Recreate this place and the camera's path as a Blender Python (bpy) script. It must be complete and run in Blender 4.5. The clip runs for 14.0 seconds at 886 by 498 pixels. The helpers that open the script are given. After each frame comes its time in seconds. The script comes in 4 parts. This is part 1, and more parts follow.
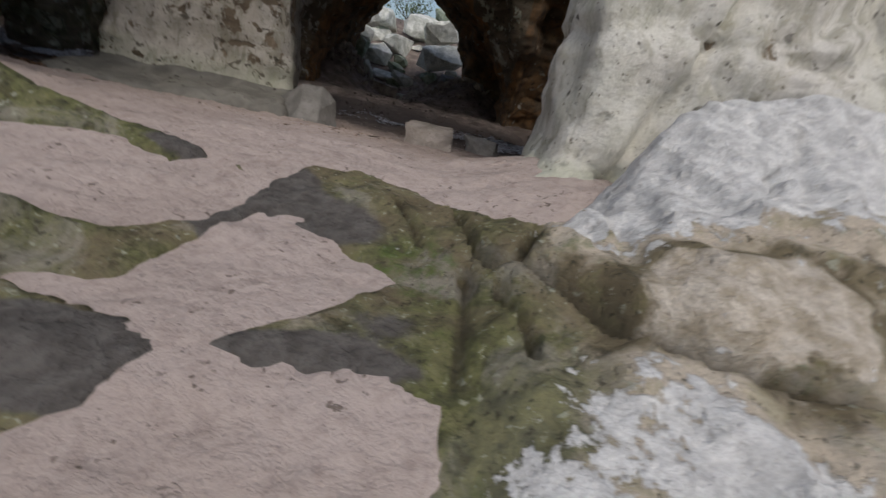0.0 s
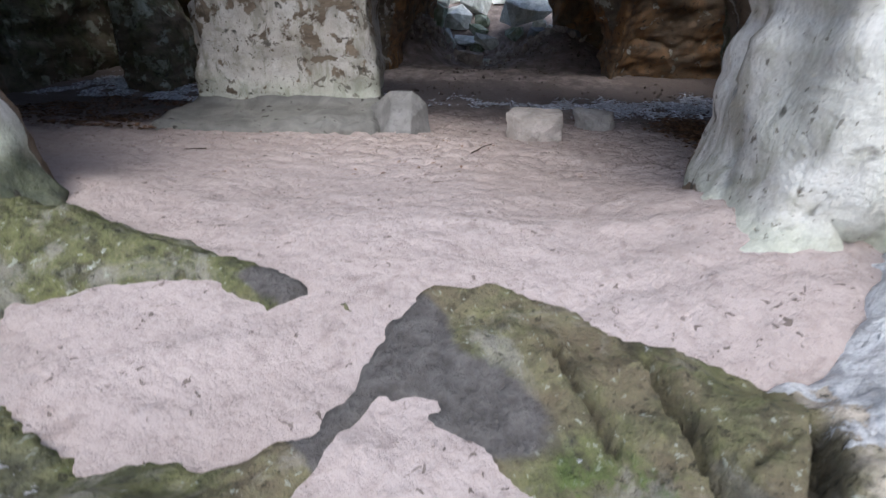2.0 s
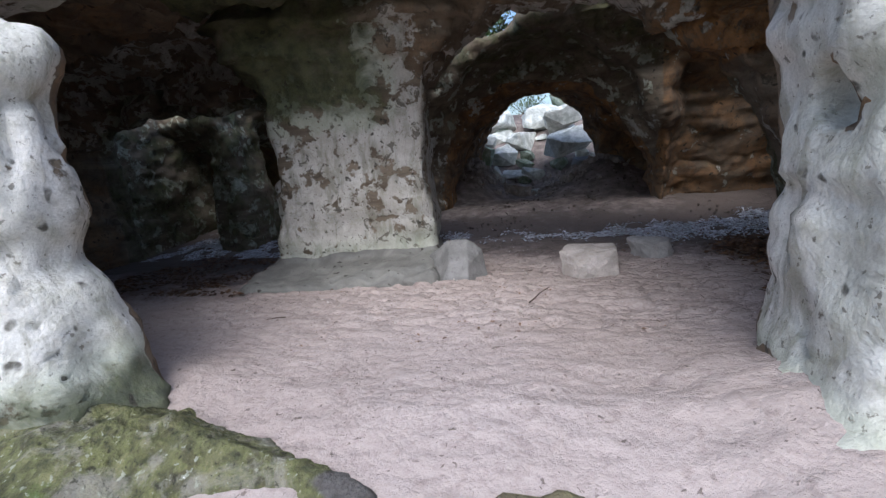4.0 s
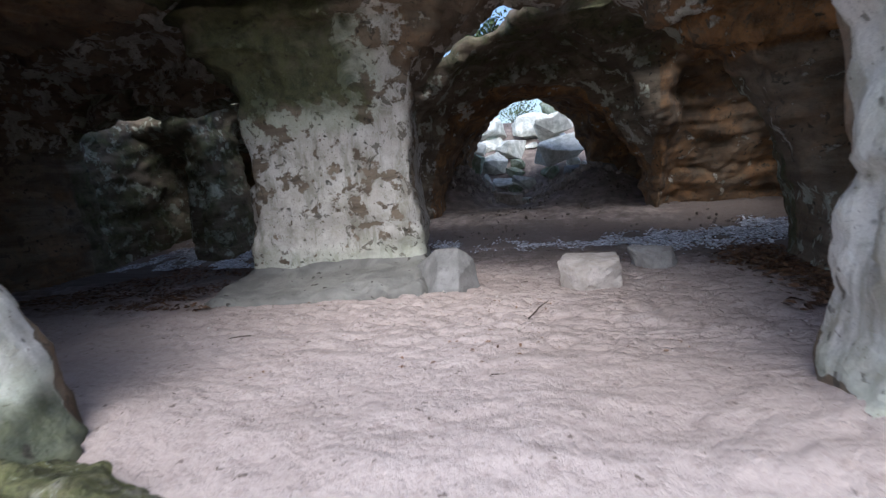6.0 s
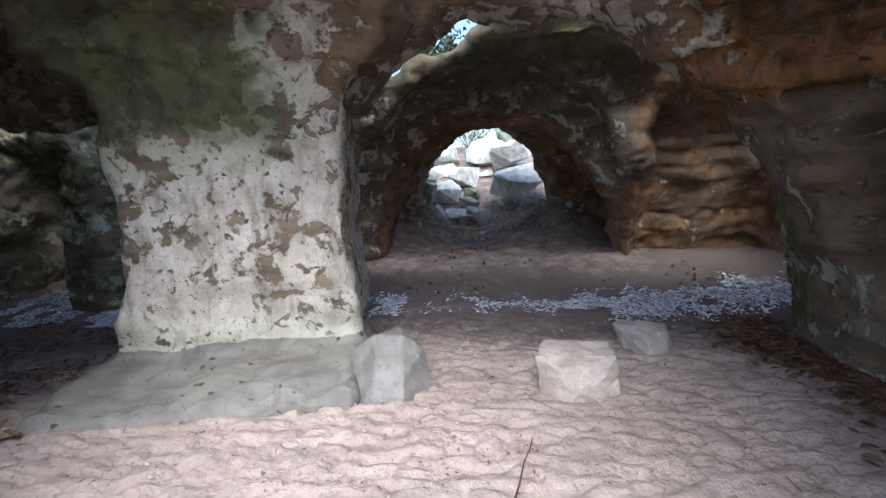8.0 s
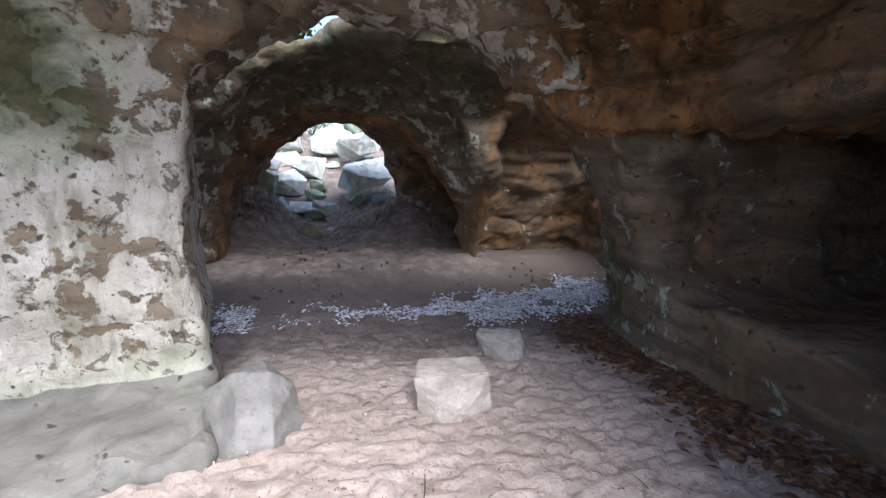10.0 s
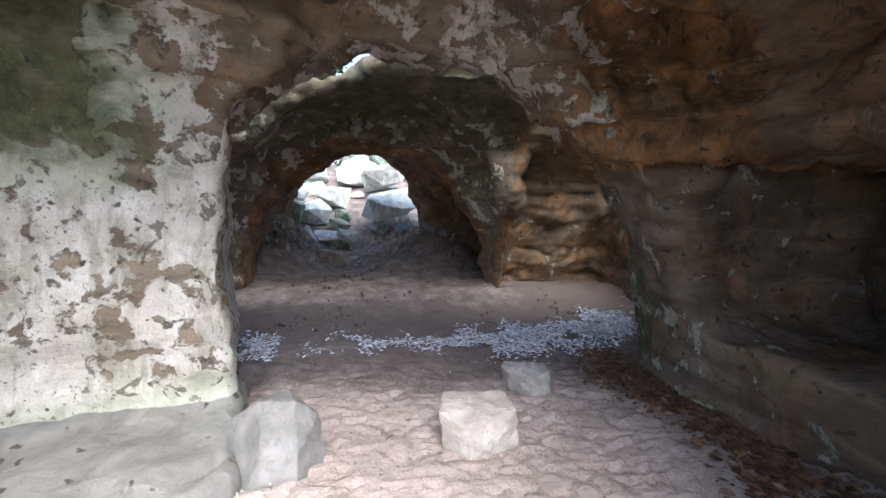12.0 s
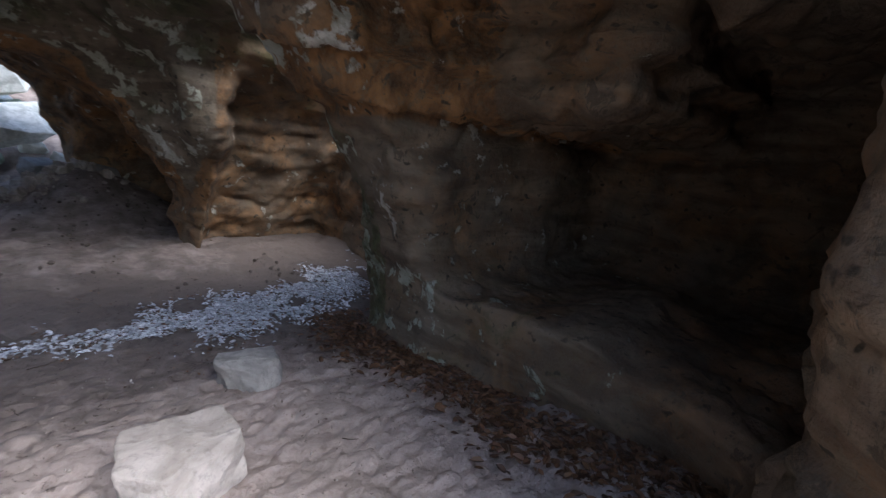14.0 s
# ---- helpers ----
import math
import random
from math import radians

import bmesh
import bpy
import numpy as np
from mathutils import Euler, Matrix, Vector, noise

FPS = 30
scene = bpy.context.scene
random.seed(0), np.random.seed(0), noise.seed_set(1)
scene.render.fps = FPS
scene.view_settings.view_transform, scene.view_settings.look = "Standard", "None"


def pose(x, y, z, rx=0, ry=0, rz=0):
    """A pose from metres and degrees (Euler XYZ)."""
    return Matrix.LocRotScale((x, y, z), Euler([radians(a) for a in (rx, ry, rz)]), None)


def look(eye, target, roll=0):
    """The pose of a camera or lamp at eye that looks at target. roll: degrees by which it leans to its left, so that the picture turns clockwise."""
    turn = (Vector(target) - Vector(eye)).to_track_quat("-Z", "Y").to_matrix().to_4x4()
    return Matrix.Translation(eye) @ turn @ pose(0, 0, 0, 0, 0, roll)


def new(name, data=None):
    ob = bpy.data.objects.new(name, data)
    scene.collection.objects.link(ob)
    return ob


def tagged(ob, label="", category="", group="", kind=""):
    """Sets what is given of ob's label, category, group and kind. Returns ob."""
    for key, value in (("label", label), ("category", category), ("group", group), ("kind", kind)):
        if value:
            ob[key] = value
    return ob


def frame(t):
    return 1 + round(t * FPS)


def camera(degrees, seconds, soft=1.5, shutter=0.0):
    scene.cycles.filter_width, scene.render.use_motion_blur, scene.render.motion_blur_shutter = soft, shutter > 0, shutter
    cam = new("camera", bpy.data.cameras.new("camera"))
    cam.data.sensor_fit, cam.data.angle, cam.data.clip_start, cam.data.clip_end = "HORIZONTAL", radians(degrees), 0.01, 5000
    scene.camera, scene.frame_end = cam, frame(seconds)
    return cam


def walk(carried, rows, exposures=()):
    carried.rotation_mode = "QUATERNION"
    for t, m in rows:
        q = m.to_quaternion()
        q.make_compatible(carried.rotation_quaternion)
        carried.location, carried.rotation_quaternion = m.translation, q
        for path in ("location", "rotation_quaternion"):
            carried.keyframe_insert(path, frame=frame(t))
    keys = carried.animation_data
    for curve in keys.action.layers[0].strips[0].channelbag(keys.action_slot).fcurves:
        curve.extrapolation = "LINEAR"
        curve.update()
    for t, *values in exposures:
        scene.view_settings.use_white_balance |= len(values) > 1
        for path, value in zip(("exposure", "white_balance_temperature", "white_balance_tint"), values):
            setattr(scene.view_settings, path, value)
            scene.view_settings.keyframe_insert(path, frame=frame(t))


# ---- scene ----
cam = camera(90.8, 14.0, soft=1.3, shutter=0.4)
SKY, SUN = 0.14, 1.35
PATH = [
    (0, (0.061, 0.05, 1.215), (0.148, 1.927, 0.528), 12.6),
    (0.5, (-0.025, 0.162, 1.208), (-0.245, 2.022, 0.504), 1.0),
    (1, (-0.149, 0.396, 1.276), (-0.64, 2.193, 0.549), -1.0),
    (1.5, (-0.186, 0.556, 1.347), (-0.637, 2.327, 0.534), 0.1),
    (2, (-0.213, 0.715, 1.561), (-0.545, 2.461, 0.644), 0.7),
    (2.5, (-0.181, 0.723, 1.776), (-0.629, 2.492, 0.959), -4.2),
    (3, (-0.179, 0.729, 1.856), (-0.714, 2.552, 1.233), -4.9),
    (3.2, (-0.188, 0.723, 1.869), (-0.811, 2.545, 1.329), -5.9),
    (5.3, (-0.179, 0.798, 1.873), (-0.779, 2.671, 1.509), -6.7),
    (5.5, (-0.19, 0.844, 1.852), (-0.775, 2.721, 1.484), -6.2),
    (6, (-0.312, 1.108, 1.776), (-0.883, 2.989, 1.409), -5.6),
    (6.5, (-0.427, 1.494, 1.936), (-0.85, 3.428, 1.654), -4.5),
    (7, (-0.502, 1.786, 1.982), (-0.822, 3.739, 1.692), -3.9),
    (7.5, (-0.551, 2.167, 2.057), (-0.894, 4.116, 1.766), -4.5),
    (8, (-0.578, 2.371, 2.12), (-0.919, 4.315, 1.801), -3.4),
    (8.5, (-0.805, 2.487, 2.188), (-0.874, 4.453, 1.824), -2.3),
    (9, (-0.901, 2.536, 2.381), (-0.632, 4.474, 1.967), -0.4),
    (9.2, (-0.884, 2.55, 2.379), (-0.477, 4.46, 1.946), 0.8),
    (11.5, (-0.925, 2.582, 2.393), (-0.605, 4.535, 2.108), 0.8),
    (12, (-0.944, 2.586, 2.389), (-0.641, 4.545, 2.119), 1.0),
    (12.5, (-0.951, 2.613, 2.38), (-0.658, 4.572, 2.108), 1.0),
    (13, (-0.903, 2.881, 2.304), (-0.423, 4.798, 1.994), 1.9),
    (13.5, (-0.808, 3.198, 2.37), (0.373, 4.768, 1.999), 6.3),
    (14, (-0.759, 3.404, 2.388), (0.657, 4.747, 1.954), 6.7),
]
EXPOSURES = [(0, -0.3, 6550, 10), (0.5, 0.3, 6250, 10), (1.0, 0.7, 6150, 10), (1.5, 0.7, 5950, 10), (3, 0.75, 5700, 10), (6, 0.95, 5700, 10), (7.5, 1.45, 5800, 10), (9, 1.65, 5800, 10), (12.5, 2.0, 5850, 10), (14, 1.5, 5650, 10)]
walk(cam, [(t, look(eye, target, roll)) for t, eye, target, roll in PATH], EXPOSURES)

# ---- light ----
world = bpy.data.worlds.new("sky")
scene.world = world
world.use_nodes = True
wn = world.node_tree.nodes
sky = wn.new("ShaderNodeTexSky")
sky.sky_type = "NISHITA"
sky.sun_disc = False
sky.sun_elevation = radians(52)
sky.sun_rotation = radians(172)
sky.air_density, sky.dust_density = 1.0, 3.0
wn["Background"].inputs["Strength"].default_value = SKY
world.node_tree.links.new(sky.outputs[0], wn["Background"].inputs["Color"])
sun = new("sun", bpy.data.lights.new("sun", "SUN"))
sun.data.energy, sun.data.angle, sun.data.color = SUN, radians(40), (1.0, 0.97, 0.93)
sun.matrix_world = look((0, 0, 20), (0 - 20 * math.cos(radians(52)) * math.sin(radians(172)), 0 - 20 * math.cos(radians(52)) * math.cos(radians(172)), 20 - 20 * math.sin(radians(52))))


# ---- materials ----
def shader(name):
    m = bpy.data.materials.new(name)
    m.use_nodes = True
    return m, m.node_tree.nodes, m.node_tree.links, m.node_tree.nodes["Principled BSDF"]


def tex_noise(n, l, co, scale, detail=5.0, rough=0.6, dist=0.0):
    t = n.new("ShaderNodeTexNoise")
    t.inputs["Scale"].default_value, t.inputs["Detail"].default_value = scale, detail
    t.inputs["Roughness"].default_value, t.inputs["Distortion"].default_value = rough, dist
    l.new(co, t.inputs["Vector"])
    return t.outputs["Fac"]


def ramp(n, l, fac, lo, hi):
    r = n.new("ShaderNodeMapRange")
    r.interpolation_type = "SMOOTHSTEP"
    r.inputs["From Min"].default_value, r.inputs["From Max"].default_value = lo, hi
    l.new(fac, r.inputs["Value"])
    return r.outputs["Result"]


def mix(n, l, fac, a, b):
    m = n.new("ShaderNodeMix")
    m.data_type = "RGBA"
    for socket, value in ((m.inputs["Factor"], fac), (m.inputs["A"], a), (m.inputs["B"], b)):
        if isinstance(value, tuple):
            socket.default_value = (*value, 1.0)
        elif isinstance(value, float):
            socket.default_value = value
        else:
            l.new(value, socket)
    return m.outputs["Result"]


def calc(n, l, op, a, b):
    m = n.new("ShaderNodeMath")
    m.operation = op
    for socket, value in zip(m.inputs, (a, b)):
        if isinstance(value, (int, float)):
            socket.default_value = value
        else:
            l.new(value, socket)
    return m.outputs[0]


def relief(n, l, bsdf, heights):
    """Stacks (height socket, strength, distance) into one normal."""
    last = None
    for h, strength, distance in heights:
        b = n.new("ShaderNodeBump")
        b.inputs["Strength"].default_value, b.inputs["Distance"].default_value = strength, distance
        l.new(h, b.inputs["Height"])
        if last:
            l.new(last, b.inputs["Normal"])
        last = b.outputs["Normal"]
    l.new(last, bsdf.inputs["Normal"])


def place(n, l, stretch=(1, 1, 1)):
    t = n.new("ShaderNodeTexCoord")
    m = n.new("ShaderNodeMapping")
    m.inputs["Scale"].default_value = stretch
    l.new(t.outputs["Object"], m.inputs["Vector"])
    return m.outputs["Vector"]


def attribute(n, name):
    a = n.new("ShaderNodeAttribute")
    a.attribute_name = name
    return a.outputs["Fac"]


def sandstone():
    """Weathered sandstone: pale crust over tan and ochre rock, grey lichen, moss, pits."""
    m, n, l, b = shader("sandstone")
    co = place(n, l)
    flat = place(n, l, (0.6, 0.6, 2.6))
    big = tex_noise(n, l, co, 0.9, 6, 0.6)
    mid = tex_noise(n, l, co, 2.6, 8, 0.62, 0.6)
    fine = tex_noise(n, l, co, 9.0, 8, 0.65)
    grain = tex_noise(n, l, co, 70.0, 5, 0.7)
    bands = tex_noise(n, l, flat, 1.6, 6, 0.6, 0.8)
    patch = tex_noise(n, l, co, 3.7, 9, 0.58, 0.25)
    warm, moss, crust, grey = attribute(n, "warm"), attribute(n, "moss"), attribute(n, "crust"), attribute(n, "grey")
    tan = mix(n, l, ramp(n, l, bands, 0.38, 0.62), (0.125, 0.095, 0.066), (0.25, 0.20, 0.145))
    ochre = mix(n, l, ramp(n, l, mid, 0.35, 0.65), (0.06, 0.031, 0.014), (0.36, 0.185, 0.072))
    c = mix(n, l, ramp(n, l, calc(n, l, "ADD", warm, calc(n, l, "MULTIPLY", big, 0.7)), 0.62, 1.05), tan, ochre)
    stain = ramp(n, l, patch, 0.50, 0.56)
    c = mix(n, l, calc(n, l, "MULTIPLY", ramp(n, l, fine, 0.52, 0.62), 0.55), c, (0.16, 0.13, 0.085))
    # pale crust that has flaked away in patches
    keep = ramp(n, l, calc(n, l, "ADD", crust, calc(n, l, "MULTIPLY", calc(n, l, "SUBTRACT", calc(n, l, "ADD", calc(n, l, "MULTIPLY", patch, 0.7), calc(n, l, "MULTIPLY", fine, 0.3)), 0.5), 3.6)), 0.40, 0.53)
    pale = mix(n, l, ramp(n, l, mid, 0.3, 0.7), (0.48, 0.445, 0.39), (0.64, 0.615, 0.565))
    pale = mix(n, l, calc(n, l, "MULTIPLY", ramp(n, l, crust, 0.75, 1.0), 0.75), pale, (0.76, 0.75, 0.71))
    pale = mix(n, l, calc(n, l, "MULTIPLY", ramp(n, l, fine, 0.50, 0.66), 0.45), pale, (0.37, 0.35, 0.26))
    streak = tex_noise(n, l, place(n, l, (5.0, 5.0, 0.9)), 1.3, 7, 0.65, 0.5)
    pale = mix(n, l, calc(n, l, "MULTIPLY", ramp(n, l, streak, 0.47, 0.64), 0.65), pale, (0.25, 0.235, 0.175))
    lump = tex_noise(n, l, co, 5.5, 8, 0.66, 0.4)
    pale = mix(n, l, calc(n, l, "MULTIPLY", ramp(n, l, lump, 0.54, 0.66), 0.5), pale, (0.25, 0.23, 0.17))
    pale = mix(n, l, calc(n, l, "MULTIPLY", ramp(n, l, calc(n, l, "ADD", moss, calc(n, l, "MULTIPLY", calc(n, l, "SUBTRACT", big, 0.5), 0.5)), 0.05, 0.3), 0.6), pale, (0.47, 0.50, 0.38))
    c = mix(n, l, keep, c, pale)
    # dark crusts with ragged edges
    scab = tex_noise(n, l, co, 4.6, 10, 0.66, 0.9)
    c = mix(n, l, calc(n, l, "MULTIPLY", calc(n, l, "MULTIPLY", ramp(n, l, scab, 0.585, 0.625), ramp(n, l, crust, 0.95, 0.8)), 0.8), c, (0.085, 0.07, 0.05))
    speck = tex_noise(n, l, co, 26.0, 4, 0.6, 0.3)
    c = mix(n, l, calc(n, l, "MULTIPLY", ramp(n, l, speck, 0.62, 0.68), 0.7), c, (0.10, 0.085, 0.06))
    # grey bare stone
    g = mix(n, l, ramp(n, l, mid, 0.35, 0.7), (0.17, 0.165, 0.15), (0.28, 0.275, 0.25))
    c = mix(n, l, ramp(n, l, calc(n, l, "ADD", grey, calc(n, l, "MULTIPLY", calc(n, l, "SUBTRACT", patch, 0.5), 1.2)), 0.42, 0.62), c, g)
    # moss and algae, also used to darken lit rock around the cleft
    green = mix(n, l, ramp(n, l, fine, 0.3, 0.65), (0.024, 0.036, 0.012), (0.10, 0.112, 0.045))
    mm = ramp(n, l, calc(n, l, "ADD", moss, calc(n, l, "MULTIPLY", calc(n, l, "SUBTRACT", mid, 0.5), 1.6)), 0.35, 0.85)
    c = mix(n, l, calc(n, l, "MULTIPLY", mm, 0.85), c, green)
    # small dark pits and specks
    v = n.new("ShaderNodeTexVoronoi")
    v.inputs["Scale"].default_value = 7.0
    v.inputs["Randomness"].default_value = 1.0
    warped = n.new("ShaderNodeVectorMath")
    warped.operation = "MULTIPLY_ADD"
    nz = n.new("ShaderNodeTexNoise")
    nz.inputs["Scale"].default_value = 6.0
    l.new(co, nz.inputs["Vector"])
    l.new(nz.outputs["Color"], warped.inputs[0])
    warped.inputs[1].default_value = (0.25, 0.25, 0.25)
    l.new(co, warped.inputs[2])
    l.new(warped.outputs[0], v.inputs["Vector"])
    pit = calc(n, l, "MULTIPLY", ramp(n, l, v.outputs["Distance"], 0.24, 0.12), ramp(n, l, mid, 0.44, 0.56))
    c = mix(n, l, calc(n, l, "MULTIPLY", pit, 0.9), c, (0.04, 0.035, 0.025))
    c = mix(n, l, calc(n, l, "MULTIPLY", ramp(n, l, grain, 0.35, 0.7), 0.22), c, (0.20, 0.18, 0.15))
    l.new(c, b.inputs["Base Color"])
    b.inputs["Roughness"].default_value = 0.9
    b.inputs["Specular IOR Level"].default_value = 0.25
    relief(n, l, b, [(bands, 0.3, 0.05), (keep, 0.45, 0.02), (lump, 0.5, 0.05), (fine, 0.65, 0.035), (pit, -0.5, 0.02), (grain, 0.35, 0.004)])
    return m


def ledge_stone():
    """The low ledges in front of the cave: grey wet-dark foot, olive algae, white lichen on top."""
    m, n, l, b = shader("ledge_stone")
    co = place(n, l)
    big = tex_noise(n, l, co, 1.7, 6, 0.6)
    mid = tex_noise(n, l, co, 4.5, 8, 0.62, 0.5)
    fine = tex_noise(n, l, co, 17.0, 8, 0.65)
    grain = tex_noise(n, l, co, 120.0, 4, 0.7)
    moss, crust, grey = attribute(n, "moss"), attribute(n, "crust"), attribute(n, "grey")
    c = mix(n, l, ramp(n, l, mid, 0.34, 0.66), (0.155, 0.125, 0.075), (0.31, 0.265, 0.165))
    c = mix(n, l, ramp(n, l, calc(n, l, "ADD", big, calc(n, l, "MULTIPLY", crust, 0.45)), 0.5, 0.62), c, (0.60, 0.525, 0.42))
    olive = mix(n, l, ramp(n, l, fine, 0.32, 0.66), (0.030, 0.042, 0.014), (0.165, 0.175, 0.062))
    mm = ramp(n, l, calc(n, l, "ADD", moss, calc(n, l, "MULTIPLY", calc(n, l, "SUBTRACT", mid, 0.5), 1.8)), 0.25, 0.75)
    c = mix(n, l, calc(n, l, "MULTIPLY", mm, 0.85), c, olive)
    lump = tex_noise(n, l, co, 10.0, 7, 0.62, 0.3)
    c = mix(n, l, calc(n, l, "MULTIPLY", ramp(n, l, lump, 0.53, 0.64), 0.65), c, (0.055, 0.05, 0.028))
    c = mix(n, l, calc(n, l, "MULTIPLY", ramp(n, l, lump, 0.46, 0.34), 0.45), c, (0.25, 0.235, 0.115))
    # pale dust and lichen lying on the moss, dark crumbs, bright green tufts
    dust = tex_noise(n, l, co, 3.3, 9, 0.68, 0.5)
    c = mix(n, l, calc(n, l, "MULTIPLY", ramp(n, l, dust, 0.53, 0.66), 0.6), c, (0.36, 0.335, 0.285))
    dots = tex_noise(n, l, co, 34.0, 5, 0.62, 0.4)
    c = mix(n, l, calc(n, l, "MULTIPLY", ramp(n, l, dots, 0.60, 0.68), 0.65), c, (0.44, 0.46, 0.37))
    c = mix(n, l, calc(n, l, "MULTIPLY", ramp(n, l, dots, 0.40, 0.33), 0.75), c, (0.03, 0.028, 0.016))
    tuft = calc(n, l, "MULTIPLY", ramp(n, l, tex_noise(n, l, co, 2.4, 6, 0.6, 0.3), 0.56, 0.66), ramp(n, l, fine, 0.42, 0.6))
    c = mix(n, l, calc(n, l, "MULTIPLY", tuft, 0.7), c, (0.075, 0.125, 0.022))
    keep = ramp(n, l, calc(n, l, "ADD", crust, calc(n, l, "ADD", calc(n, l, "MULTIPLY", calc(n, l, "SUBTRACT", mid, 0.5), 1.8), calc(n, l, "MULTIPLY", calc(n, l, "SUBTRACT", calc(n, l, "ADD", calc(n, l, "MULTIPLY", lump, 0.6), calc(n, l, "MULTIPLY", fine, 0.4)), 0.5), 3.6))), 0.44, 0.58)
    pale = mix(n, l, ramp(n, l, fine, 0.35, 0.65), (0.58, 0.58, 0.57), (0.84, 0.84, 0.82))
    bare = mix(n, l, ramp(n, l, fine, 0.35, 0.68), (0.42, 0.36, 0.27), (0.70, 0.64, 0.55))
    c = mix(n, l, ramp(n, l, calc(n, l, "ADD", attribute(n, "tan"), calc(n, l, "MULTIPLY", calc(n, l, "SUBTRACT", mid, 0.5), 1.6)), 0.4, 0.6), c, bare)
    c = mix(n, l, keep, c, pale)
    # dark earth in the joints, also standing in for the shade of their depth
    c = mix(n, l, calc(n, l, "MULTIPLY", attribute(n, "soil"), 0.85), c, (0.045, 0.038, 0.022))
    g = mix(n, l, ramp(n, l, fine, 0.3, 0.7), (0.075, 0.068, 0.062), (0.155, 0.143, 0.132))
    gg = ramp(n, l, calc(n, l, "ADD", grey, calc(n, l, "MULTIPLY", calc(n, l, "SUBTRACT", mid, 0.5), 0.9)), 0.4, 0.6)
    c = mix(n, l, gg, c, g)
    c = mix(n, l, calc(n, l, "MULTIPLY", ramp(n, l, grain, 0.4, 0.7), 0.25), c, (0.10, 0.09, 0.07))
    l.new(c, b.inputs["Base Color"])
    b.inputs["Roughness"].default_value = 0.85
    b.inputs["Specular IOR Level"].default_value = 0.3
    relief(n, l, b, [(mid, 0.6, 0.06), (lump, 0.6, 0.04), (keep, 0.3, 0.01), (fine, 0.8, 0.035), (dots, 0.6, 0.012), (grain, 0.45, 0.006)])
    return m


def sand():
    """Fine pinkish sand, trodden, with dark crumbs of bark and leaf."""
    m, n, l, b = shader("sand")
    co = place(n, l)
    big = tex_noise(n, l, co, 0.8, 5, 0.55)
    mid = tex_noise(n, l, co, 4.0, 6, 0.6)
    fine = tex_noise(n, l, co, 22.0, 6, 0.65)
    grain = tex_noise(n, l, co, 240.0, 3, 0.7)
    dark_tone = attribute(n, "dark_tone")
    c = mix(n, l, ramp(n, l, big, 0.3, 0.7), (0.375, 0.31, 0.275), (0.465, 0.395, 0.36))
    c = mix(n, l, calc(n, l, "MULTIPLY", ramp(n, l, fine, 0.42, 0.68), 0.4), c, (0.28, 0.22, 0.19))
    c = mix(n, l, calc(n, l, "MULTIPLY", ramp(n, l, grain, 0.4, 0.75), 0.3), c, (0.56, 0.47, 0.42))
    # sand mixed towards a darker brown, with uneven edges
    dd = ramp(n, l, calc(n, l, "ADD", dark_tone, calc(n, l, "MULTIPLY", calc(n, l, "SUBTRACT", mid, 0.5), 1.0)), 0.25, 0.8)
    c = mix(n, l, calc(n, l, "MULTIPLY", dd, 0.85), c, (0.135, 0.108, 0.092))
    crumb = calc(n, l, "MULTIPLY", ramp(n, l, tex_noise(n, l, co, 30.0, 3, 0.55, 0.6), 0.63, 0.68), ramp(n, l, mid, 0.42, 0.56))
    clod = ramp(n, l, tex_noise(n, l, co, 9.0, 5, 0.6, 0.4), 0.58, 0.68)
    c = mix(n, l, calc(n, l, "MULTIPLY", clod, 0.35), c, (0.22, 0.17, 0.145))
    c = mix(n, l, calc(n, l, "MULTIPLY", crumb, 0.7), c, (0.07, 0.05, 0.035))
    l.new(c, b.inputs["Base Color"])
    b.inputs["Roughness"].default_value = 0.95
    b.inputs["Specular IOR Level"].default_value = 0.2
    relief(n, l, b, [(mid, 0.45, 0.05), (fine, 0.8, 0.03), (crumb, 0.5, 0.01), (grain, 0.4, 0.004)])
    return m


def plain_stone(name, dark, light, rough=0.88):
    m, n, l, b = shader(name)
    co = place(n, l)
    mid = tex_noise(n, l, co, 5.0, 7, 0.62, 0.4)
    fine = tex_noise(n, l, co, 24.0, 7, 0.65)
    grain = tex_noise(n, l, co, 150.0, 3, 0.7)
    c = mix(n, l, ramp(n, l, mid, 0.32, 0.68), dark, light)
    c = mix(n, l, calc(n, l, "MULTIPLY", ramp(n, l, fine, 0.5, 0.7), 0.4), c, tuple(0.5 * v for v in dark))
    l.new(c, b.inputs["Base Color"])
    b.inputs["Roughness"].default_value = rough
    b.inputs["Specular IOR Level"].default_value = 0.3
    relief(n, l, b, [(mid, 0.35, 0.03), (fine, 0.5, 0.01), (grain, 0.3, 0.003)])
    return m


def leafy(name, dark, light, rough=0.55):
    m, n, l, b = shader(name)
    g = n.new("ShaderNodeNewGeometry")
    r = g.outputs["Random Per Island"]
    co = place(n, l)
    c = mix(n, l, r, dark, light)
    c = mix(n, l, calc(n, l, "MULTIPLY", ramp(n, l, tex_noise(n, l, co, 40.0), 0.45, 0.7), 0.4), c, tuple(0.5 * v for v in dark))
    l.new(c, b.inputs["Base Color"])
    b.inputs["Roughness"].default_value = rough
    return m


